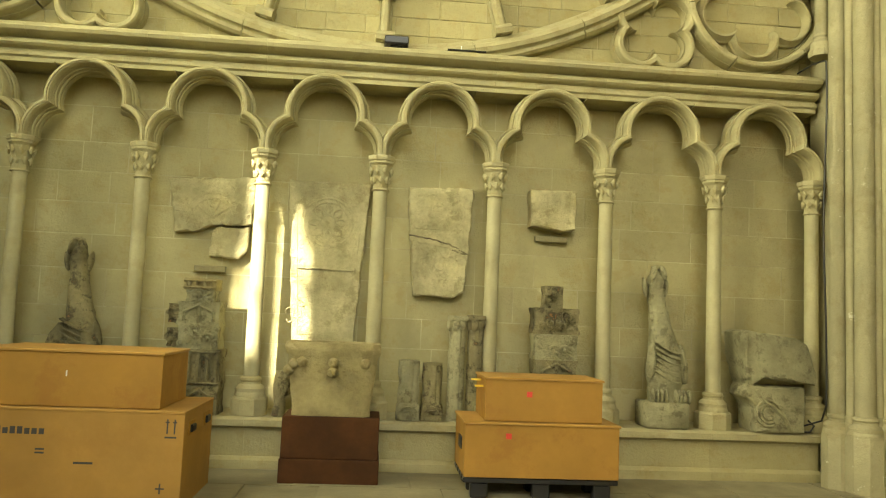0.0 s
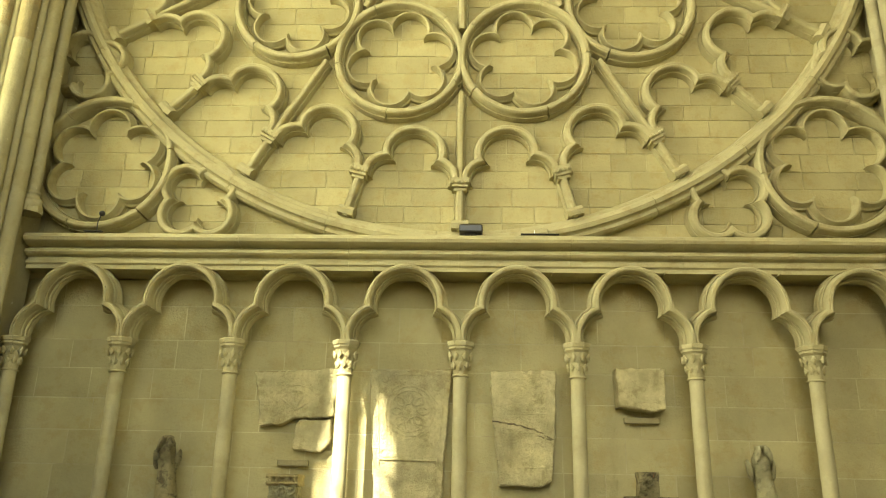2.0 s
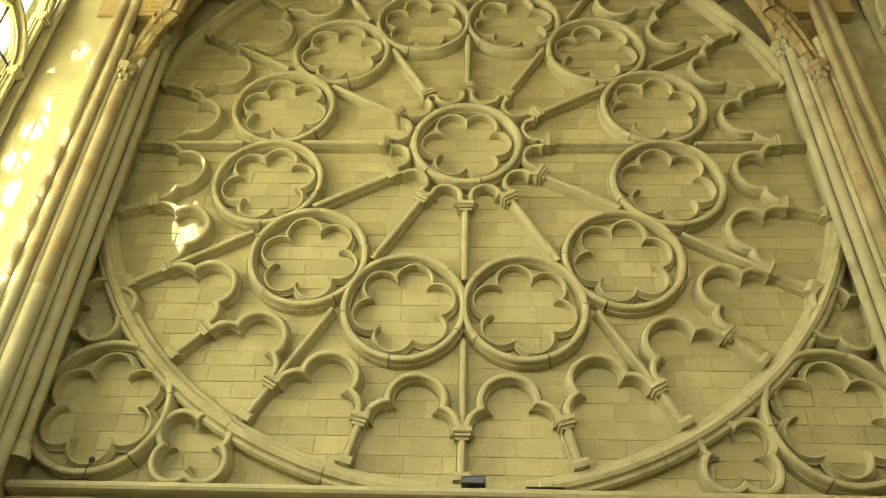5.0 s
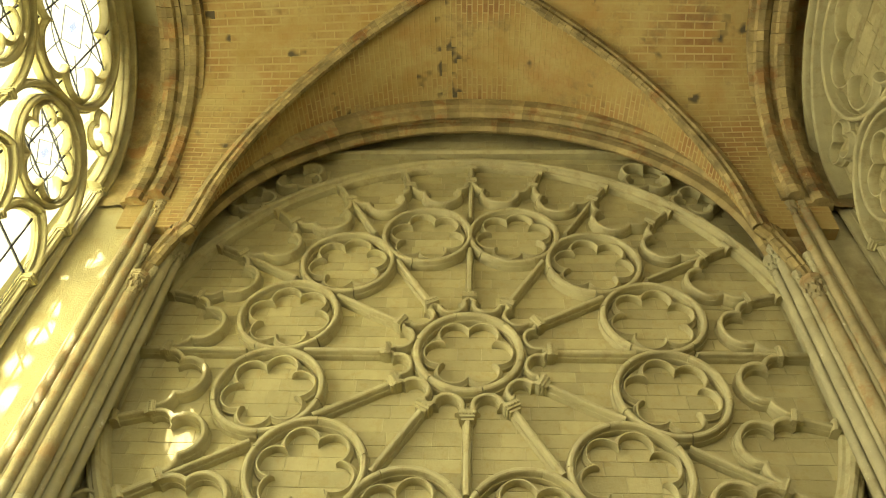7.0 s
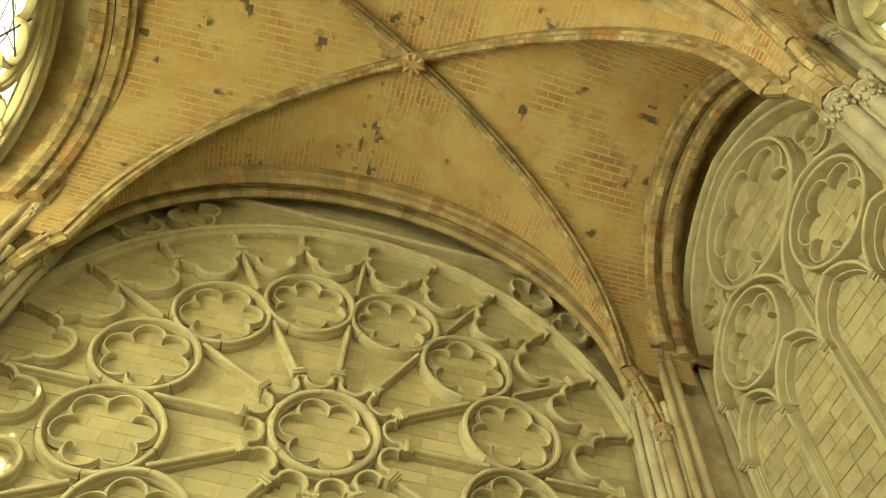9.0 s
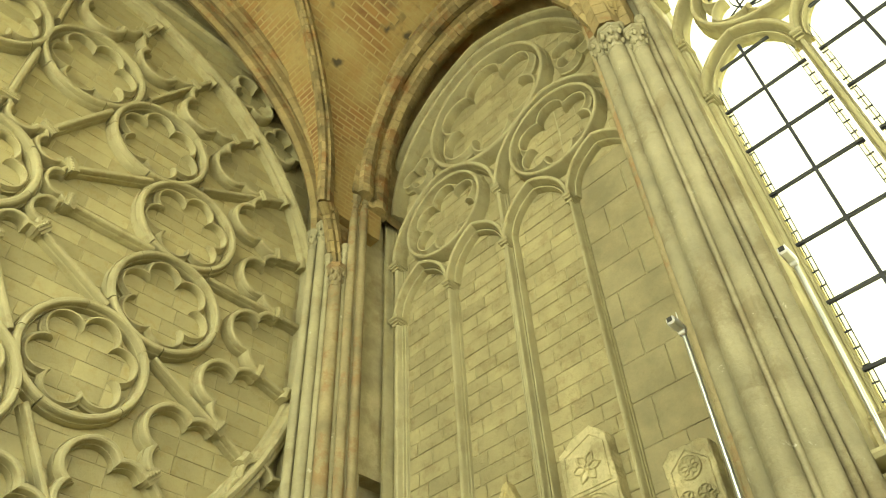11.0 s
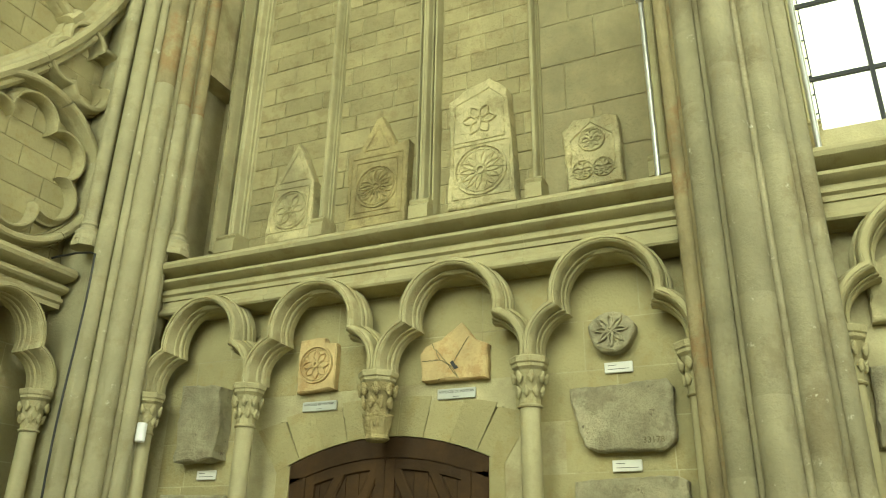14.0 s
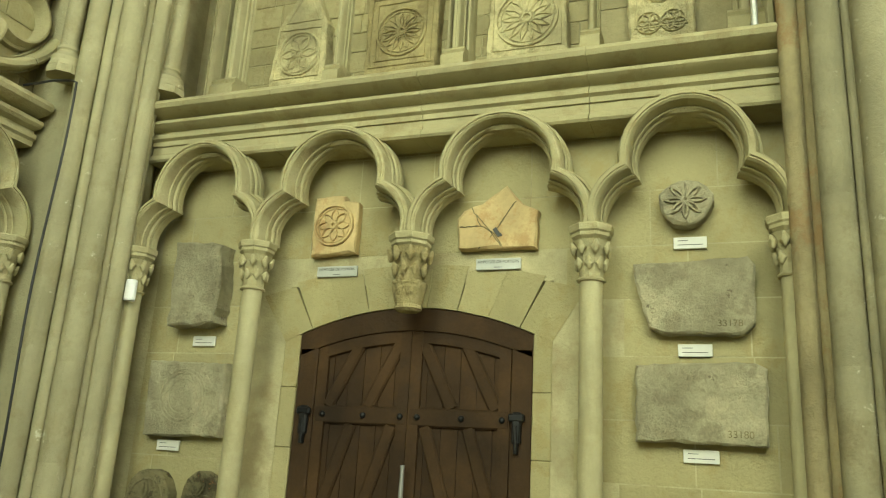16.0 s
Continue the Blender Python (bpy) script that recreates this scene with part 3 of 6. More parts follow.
def shaft_cluster(label, shafts, core, mirror=1, stone=None):
    """A clustered pier: (x, y, radius, foot, top, stained) for each shaft and a core behind them."""
    stone = stone or M_pier
    p = thing("clustered_pier", label, "pier", "vault piers")
    bm = bmesh.new()
    for lo, hi in core:
        a, b = Vector(lo), Vector(hi)
        if mirror < 0:
            a.x, b.x = -hi[0], -lo[0]
        box(bm, a, b, 0.03)
    part("core", bm, stone, p)
    for x, y, r, foot, top, kind in shafts:
        x *= mirror
        r *= 0.9
        prof = []
        z = foot
        rnd = random.Random(int(x * 100 + y * 1000))
        while z < top - 0.4:                                   # drums with fine joints
            step = min(rnd.uniform(0.55, 0.95), top - z)
            j = 0.004
            prof += [(r * 0.972, z), (r, z + 2 * j), (r * rnd.uniform(0.99, 1.01), z + step - 2 * j), (r * 0.972, z + step)]
            z += step + 0.002
        cut = len([q for q in prof if q[1] < 6.2]) // 4 * 4 if kind == 1 else (0 if kind else len(prof))
        if cut:
            part("shaft", lathe(bmesh.new(), prof[:cut], x, y, 18), stone, p)
        if cut < len(prof):
            part("stained_shaft", lathe(bmesh.new(), prof[cut:], x, y, 18), M_rust, p, "brown-stained shaft")
        part("base", base_bm(r * 0.85, foot, x, y), stone, p)
        part("plinth", lathe(bmesh.new(), [(r * 1.9, foot - (0.5 if foot > 0.3 and foot < 1 else 0.06)), (r * 1.9, foot - 0.02), (r * 1.75, foot + 0.01)], x, y, 8, math.pi / 8), stone, p)
        capital(p, r * 0.88, 0.30, z - 0.02, x, y, M_rust if kind else stone)
        part("abacus", abacus_bm(r * 0.85, z + 0.27, 0.11, x, y), M_rust if kind else stone, p)
    return p


front_shafts = [(4.33, 7.50, 0.075, 4.20, 10.1, 0), (4.37, 7.32, 0.085, 0.5, 9.95, 0), (4.43, 7.215, 0.045, 0.5, 9.6, 0), (4.51, 7.12, 0.10, 0.5, 9.0, 1), (4.615, 7.085, 0.045, 0.5, 9.6, 0), (4.70, 7.04, 0.075, 0.5, 10.6, 1), (4.785, 7.05, 0.04, 0.5, 10.6, 0), (4.87, 7.03, 0.085, 4.25, 11.0, 1)]
rear_shafts = [(4.74, 2.57, 0.075, 0.5, 10.6, 2), (4.63, 2.50, 0.04, 0.5, 9.6, 2), (4.53, 2.42, 0.095, 0.5, 9.3, 0), (4.46, 2.32, 0.035, 0.5, 9.5, 0), (4.40, 2.22, 0.11, 0.5, 9.2, 0), (4.46, 2.11, 0.035, 0.5, 9.5, 0),
               (4.50, 2.01, 0.095, 0.5, 9.3, 0), (4.61, 1.92, 0.04, 0.5, 9.6, 0), (4.70, 1.85, 0.075, 0.5, 10.6, 0)]
# west rear pier, out of view: kept slim so the sun streak gets past
slim_shafts = [(4.80, 2.50, 0.075, 0.5, 10.6, 0), (4.78, 2.36, 0.095, 0.5, 9.3, 0), (4.82, 2.22, 0.075, 0.5, 9.3, 0)]
for s in (1, -1):
    shaft_cluster("weathered clustered limestone pier with brown stains", front_shafts, [((4.48, 7.25, -0.02), (5.2, 8.0, 15.6)), ((4.75, 7.10, -0.02), (4.98, 7.6, 15.6))], s)
    if s > 0:
        shaft_cluster("thick clustered limestone pier with pale scuffs", rear_shafts, [((4.62, 2.06, -0.02), (5.3, 2.36, 15.6)), ((4.78, 1.86, -0.02), (5.3, 2.54, 15.6))], s, M_pier_rear)
    else:
        shaft_cluster("unseen limestone pier, slimmed to let the sun past", slim_shafts, [((4.82, 2.08, -0.02), (5.3, 2.54, 15.6))], s)

# ---------------------------------------------------------------- bench and cornices
def east(u, v, d):
    return Vector((5.1 - d, u, v))


def west(u, v, d):
    return Vector((-5.1 + d, u, v))


def run(bm, P, u0, u1, prof):
    """A moulding of (outwards, height) along a wall."""
    rings = [[bm.verts.new(P(u, z, d)) for d, z in prof] for u in (u0, u1)]
    for j in range(len(prof) - 1):
        bm.faces.new((rings[0][j], rings[0][j + 1], rings[1][j + 1], rings[1][j]))
    bm.faces.new(rings[0][::-1])
    bm.faces.new(rings[1])
    return bm


CORNICE = [(-0.25, 3.66), (0.20, 3.66), (0.20, 3.70), (0.225, 3.715), (0.225, 3.75), (0.195, 3.76), (0.19, 3.785), (0.25, 3.80), (0.275, 3.82), (0.275, 3.845), (0.25, 3.86), (0.20, 3.866),
           (0.195, 3.888), (0.29, 3.902), (0.335, 3.925), (0.35, 3.955), (0.335, 3.985), (0.31, 4.005), (0.10, 4.03), (-0.25, 4.03)]
for name, P, u0, u1 in (("cornice_north", north, -4.44, 4.44), ("cornice_east", lambda u, v, d: east(u, 3.775 + (v - 3.66) * 0.94, d * 1.1), 2.6, 7.08),
                        ("cornice_east_rear", lambda u, v, d: east(u, 3.775 + (v - 3.66) * 0.94, d * 1.1), -2.6, 1.84), ("cornice_west", lambda u, v, d: west(u, 3.775 + (v - 3.66) * 0.94, d * 1.1), 2.6, 7.08),
                        ("cornice_west_rear", lambda u, v, d: west(u, 3.775 + (v - 3.66) * 0.94, d * 1.1), -2.6, 1.84)):
    c = thing(name, "long moulded limestone string course above the arcade", "cornice", kind="structure")
    n = max(1, round((u1 - u0) / 1.15))
    for i in range(n):
        a, b = u0 + (u1 - u0) * i / n, u0 + (u1 - u0) * (i + 1) / n
        part("length", run(bmesh.new(), P, a + 0.0015, b - 0.0015, CORNICE), M_dressed, c)
        if "north" not in name:
            side = east if "east" in name else west
            part("fascia", run(bmesh.new(), side, a + 0.0015, b - 0.0015, [(-0.05, 3.645), (0.225, 3.645), (0.24, 3.66), (0.24, 3.69), (0.215, 3.70), (0.205, 3.72), (0.205, 3.772), (-0.05, 3.772)]), M_dressed, c)
bench = thing("bench", "low continuous stone bench along the wall foot", "bench", kind="structure")
for i in range(8):
    a, b = -4.36 + 8.72 * i / 8, -4.36 + 8.72 * (i + 1) / 8
    part("slab", run(bmesh.new(), north, a + 0.001, b - 0.001, [(-0.2, 0.36), (0.42, 0.36), (0.45, 0.375), (0.45, 0.43), (0.42, 0.452), (-0.2, 0.456)]), M_dressed, bench)
    part("riser", run(bmesh.new(), north, a + 0.001, b - 0.001, [(-0.02, 0.10), (0.38, 0.10), (0.38, 0.36), (-0.02, 0.36)]), M_ashlar, bench)
    part("footing", run(bmesh.new(), north, a + 0.001, b - 0.001, [(-0.02, -0.012), (0.43, -0.012), (0.43, 0.07), (0.40, 0.10), (-0.02, 0.10)]), M_ashlar, bench)
ebench = thing("bench_east", "low stone bench along the side wall", "bench", kind="structure")
for a, b in ((2.6, 4.0), (5.74, 7.05)):
    part("slab", run(bmesh.new(), east, a, b, [(-0.02, -0.012), (0.38, -0.012), (0.38, 0.38), (0.43, 0.39), (0.43, 0.45), (-0.02, 0.456)]), M_dressed, ebench)

# ---------------------------------------------------------------- arcades
BAY = 1.107
for k in range(-4, 5):
    column(0.456, 2.93, m=pose(0.03 + BAY * k if abs(k) < 4 else 4.36 * (1 if k > 0 else -1), 7.74, 0))
for k in range(8):
    a = thing("trefoil_arch", "moulded trefoil arch of the blind arcade", "arch", "north arcade arches", kind="structure")
    uc = 0.03 + BAY * (k - 3.5)
    part("moulding", trefoil(bmesh.new(), lambda u, v, d: Vector((u, 7.90 - d, v)), uc, 2.93, 0, 1, 1, 0.066, 0.24, 0.006 * (k % 2), mould, 0.042), M_dressed, a)
    for sgn in (-1, 1):                                         # raised edge fillet round each dark spandrel
        cx = uc + sgn * BAY / 2
        if abs(cx) > 4.2 or sgn < 0:
            continue
        bm = bmesh.new()
        sweep(bm, [(cx - 0.21, 3.655), (cx + 0.21, 3.655)], [(-0.012, 0), (-0.012, 0.20), (0.012, 0.20), (0.012, 0)], lambda u, v, d: Vector((u, 7.95 - d, v)))
        part("spandrel_fillet", bm, M_dressed, a)
EB = 1.148
for (P, X, sg) in ((east, 4.86, 1), (west, -4.86, -1)):
    for k, y in enumerate((7.02, 6.0, 4.85, 3.70, 2.62)):
        if sg > 0 and k == 2:
            continue
        column(0.456, 2.95, m=pose(X, y, 0))
    for k, (y, s) in enumerate(((6.52, 1.0), (5.43, 1.04), (4.27, 1.04), (3.15, 1.0), (1.25, 1.04), (0.1, 1.04))):
        a = thing("trefoil_arch", "deep moulded trefoil arch of the side arcade", "arch", "side arcade arches", kind="structure")
        part("moulding", trefoil(bmesh.new(), lambda u, v, d: Vector((sg * (4.98 - d), u, v)), y, 2.95, 0, s, 1.03, 0.068, 0.23, 0.006 * (k % 2), mould, 0.042), M_dressed, a)
    for y in (1.8, 0.68, -0.45):
        column(0.456, 2.95, m=pose(X, y, 0))
# bracket over the door where the fourth column would stand
bracket = thing("corbel", "carved leaf corbel bracket above the doorway", "corbel")
part("abacus", abacus_bm(0.075, 2.855, 0.095, 4.86, 4.85), M_dressed, bracket)
capital(bracket, 0.082, 0.24, 2.62, 4.86, 4.85, M_carved2)
bm = lathe(bmesh.new(), [(0.07, 2.46), (0.09, 2.475), (0.085, 2.50), (0.10, 2.56), (0.115, 2.64)], 4.88, 4.85, 12)
part("stem", bm, M_carved2, bracket)
for i in range(9):
    a = 2 * math.pi * i / 9
    ob = new("lower_leaf", LEAVES["carved_tan"])
    ob.parent = bracket
    ob.matrix_basis = Matrix.Translation((4.87 + 0.085 * math.cos(a), 4.85 + 0.085 * math.sin(a), 2.60)) @ Matrix.Rotation(a, 4, "Z") @ Matrix.Diagonal((0.038, 0.038, 0.045, 1))

# ---------------------------------------------------------------- blind rose
ZC, RJ = 8.73, 2.22
rose = thing("rose_tracery", "blind rose window of carved limestone tracery", "tracery", kind="structure")


def bar(name, pts, w, h, P=north, parent=rose, closed=False, material=None):
    return part(name, sweep(bmesh.new(), pts, roll(w, h), P, closed), material or M_dressed, parent)


def circle(cx, cz, r, n=56):
    return arc(cx, cz, r, 0, 360 - 360 / n, n - 1)


def ring_pieces(name, cx, cz, r, w, h, pieces, start, P, parent, n=8):
    """A ring cut into voussoirs with open joints."""
    for i in range(pieces):
        a = start + 360 * i / pieces
        g = 0.42 * 0.7 / r
        part(name, sweep(bmesh.new(), arc(cx, cz, r, a + g, a + 360 / pieces - g, n), roll(w, h), P), M_dressed, parent)


def polar(r, a):
    return (r * math.cos(radians(a)), ZC + r * math.sin(radians(a)))


def bar_capital(x, z, turn, P, parent, w=0.095):
    """A little carved collar on a tracery bar."""
    bm = bmesh.new()
    for off, hw, h in ((-0.035, w * 0.9, 0.175), (0.0, w * 1.15, 0.205), (0.04, w * 1.3, 0.22), (0.065, w * 1.2, 0.21)):
        sweep(bm, placed([(-hw, 0), (hw, 0)], x + off * math.cos(radians(turn)), z + off * math.sin(radians(turn)), turn - 90),
              [(-0.02, 0), (-0.02, h), (0.02, h), (0.02, 0)], P)
    for i in range(5):
        g = bmesh.ops.create_icosphere(bm, subdivisions=1, radius=0.028)
        q = placed([((i - 2) * w * 0.5, 0.03)], x, z, turn - 90)[0]
        bmesh.ops.translate(bm, vec=P(q[0], q[1], 0.21), verts=g["verts"])
    return part("collar", bm, M_dressed, parent)


ring_pieces("hub_ring", 0, ZC, 0.70, 0.08, 0.19, 6, 45, north, rose)
part("hub_foils", foils(bmesh.new(), north, 0, ZC, 6, 0.645, 0, 0.034, 0.135), M_dressed, rose)
for k in range(12):
    a = 30 * k
    c, s = polar(2.66, a + 15)
    ring_pieces("rosette_ring", c, s, 0.69, 0.066, 0.186 + 0.006 * (k % 2), 5, a + 20, north, rose)
    part("rosette_foils", foils(bmesh.new(), north, c, s, 6, 0.645, a + 15, 0.034, 0.135), M_dressed, rose)
    bar("spoke", [polar(1.08, a), polar(1.7, a), polar(2.22, a)], 0.066, 0.17)
    bar("outer_spoke", [polar(3.02, a), polar(4.1, a)], 0.056, 0.165)
    x, z = polar(1.13, a)
    bar_capital(x, z, a + 180, north, rose, 0.085)
    x, z = polar(1.13, a + 15)
    part("hub_arch", trefoil(bmesh.new(), north, x, z, a + 15 + 90, 0.53, 0.46, 0.052, 0.17, 0.004 * (k % 2)), M_dressed, rose)
for k in range(24):
    a = 15 * k
    x, z = polar(4.09, a + 7.5)
    part("light_head", trefoil(bmesh.new(), north, x, z, a + 7.5 + 90, 0.97, 0.86, 0.062, 0.185, 0.005 * (k % 2)), M_dressed, rose)
    bar("mullion", [polar(4.14, a), polar(4.62, a)], 0.066, 0.17)
    x, z = polar(4.13, a)
    bar_capital(x, z, a + 180, north, rose, 0.075)
    x, z = polar(4.555, a)
    part("foot", sweep(bmesh.new(), placed([(-0.085, 0), (0.085, 0)], x, z, a + 90), [(-0.05, 0), (-0.05, 0.19), (0.0, 0.205), (0.03, 0.185), (0.05, 0.15), (0.05, 0)], north), M_dressed, rose)
rim_prof = [(-0.12, -0.02), (-0.12, 0.13), (-0.095, 0.165), (-0.06, 0.16), (-0.045, 0.175), (-0.035, 0.21), (0.01, 0.225), (0.05, 0.205), (0.06, 0.16), (0.085, 0.13), (0.12, 0.12), (0.135, 0.08), (0.135, -0.02)]
for i in range(26):
    a = 360 * i / 26 + 4
    pr = rim_prof
    part("rim", sweep(bmesh.new(), arc(0, ZC, 4.74, a + 0.04, a + 360 / 26 - 0.04, 7), pr, north), M_dressed, rose)
for s in (-1, 1):
    ring_pieces("corner_ring", s * 3.84, 4.87, 0.735, 0.066, 0.215, 6, 10, north, rose)
    part("corner_foils", foils(bmesh.new(), north, s * 3.84, 4.87, 6, 0.685, 30, 0.038, 0.15), M_dressed, rose)
    part("small_foils", foils(bmesh.new(), north, s * 2.76, 4.44, 4, 0.50, 45, 0.062, 0.19, roll), M_dressed, rose)
    part("small_foils", foils(bmesh.new(), north, s * 4.22, 6.06, 4, 0.48, 20, 0.055, 0.19, roll), M_dressed, rose)
    part("small_foils", foils(bmesh.new(), north, s * 3.05, 13.0, 4, 0.50, 45, 0.055, 0.19, roll), M_dressed, rose)
    part("small_foils", foils(bmesh.new(), north, s * 3.75, 12.25, 4, 0.44, 10, 0.055, 0.19, roll), M_dressed, rose)
hood = thing("hood_mould", "moulded band above the rose", "moulding", kind="structure")
part("band", run(bmesh.new(), north, -3.0, 3.0, [(-0.02, 13.78), (0.14, 13.78), (0.18, 13.83), (0.14, 13.88), (0.10, 13.90), (0.10, 14.02), (-0.02, 14.06)]), M_dressed, hood)


# ---------------------------------------------------------------- four-light window tracery
def pointed(u0, u1, z, k=1.0, n=10):
    """An equilateral pointed arch between two springing points."""
    w = (u1 - u0) * k
    left = [(u0 + w - w * math.cos(t), z + w * math.sin(t)) for t in [math.acos((w - (u1 - u0) / 2) / w) * i / n for i in range(n + 1)]]
    return left + [(u0 + u1 - u, v) for u, v in reversed(left[:-1])]


def tracery(window, P, uc, zs, z0, light=1.06):
    """Mullions and pointed heads, two arches on taller capitals round a rosette each, and a great ring under the main arch."""
    L = light
    us = [uc + L * (i - 2) for i in range(5)]
    za, zm = zs + 1.02 * L, zs + 2.08 * L
    for i, u in enumerate(us):
        jamb = i in (0, 4)
        w = 0.055 if i == 2 else (0.07 if jamb else 0.042)
        part("mullion", sweep(bmesh.new(), [(u, z0), (u, za if jamb or i == 2 else zs)], mould(w * 1.15, 0.19 if i != 2 else 0.21), P), M_column, window)
        if i not in (1, 3):
            bar_capital(u, za - 0.04, 90, lambda a, b, c: P(a, b, c * 1.15), window, w)
        if jamb:
            o = u + (0.15 if i else -0.15)
            part("roll_shaft", sweep(bmesh.new(), [(o, z0), (o, zm)], mould(0.07, 0.28), P), M_column, window)
            bar_capital(o, zm, 90, lambda a, b, c: P(a, b, c * 1.3), window, 0.075)
        for o in ((-0.085, 0.085) if i == 2 else ()):
            part("side_shaft", sweep(bmesh.new(), [(u + o, z0), (u + o, zs)], roll(0.022, 0.13), P), M_column, window)
        bm = bmesh.new()
        run(bm, P, u - w * 1.7, u + w * 1.7, [(0, z0 - 0.02), (0.25, z0 - 0.02), (0.25, z0 + 0.10), (0.22, z0 + 0.13), (0.235, z0 + 0.15), (0.21, z0 + 0.18), (0, z0 + 0.18)])
        part("mullion_base", bm, M_dressed, window)
        bar_capital(u, zs - 0.05, 90, lambda a, b, c: P(a, b, c * 1.12), window, w)
    for i in range(4):
        part("light_arch", sweep(bmesh.new(), pointed(us[i], us[i + 1], zs, 0.76), roll(0.055, 0.215 + 0.004 * (i % 2)), P), M_dressed, window)
        part("light_arch_inner", sweep(bmesh.new(), pointed(us[i] + 0.07, us[i + 1] - 0.07, zs, 0.76), roll(0.024, 0.12), P), M_dressed, window)
    for i in (0, 2):
        c = (us[i] + us[i + 2]) / 2
        part("sub_arch", sweep(bmesh.new(), pointed(us[i], us[i + 2], za, 0.60, 16), roll(0.062, 0.245 + 0.002 * i), P), M_dressed, window)
        part("rosette_ring", sweep(bmesh.new(), circle(c, zs + 1.34 * L, 0.70 * L, 44), roll(0.055, 0.23), P, True), M_dressed, window)
        part("rosette_foils", foils(bmesh.new(), P, c, zs + 1.34 * L, 6, 0.66 * L, 30, 0.036, 0.16), M_dressed, window)
    part("main_arch", sweep(bmesh.new(), pointed(us[0], us[4], zm, 0.60, 24), roll(0.075, 0.27), P), M_dressed, window)
    part("outer_arch", sweep(bmesh.new(), pointed(us[0] - 0.16, us[4] + 0.16, zm, 0.60, 24), roll(0.075, 0.33), P), M_dressed, window)
    part("great_ring", sweep(bmesh.new(), circle(uc, zs + 3.0 * L, 1.12 * L, 52), roll(0.07, 0.25), P, True), M_dressed, window)
    part("great_foils", foils(bmesh.new(), P, uc, zs + 3.0 * L, 6, 1.06 * L, 30, 0.05, 0.18), M_dressed, window)
    for k in (-1, 1):
        part("side_foils", foils(bmesh.new(), P, uc + k * 1.52 * L, zs + 2.72 * L, 3, 0.40, 90 + k * 40, 0.04, 0.17), M_dressed, window)
    return us


win_e = thing("blind_window", "tall walled-up Gothic window with stone tracery", "window", kind="structure")
tracery(win_e, lambda u, v, d: Vector((5.72 - d, u, v)), 4.88, 8.93, 4.50)
sill_prof = [(-0.63, 4.0), (0.26, 4.0), (0.26, 4.10), (0.04, 4.18), (-0.36, 4.45), (-0.63, 4.49)]
part("sill", run(bmesh.new(), east, 2.60, 7.40, sill_prof), M_dressed, win_e)


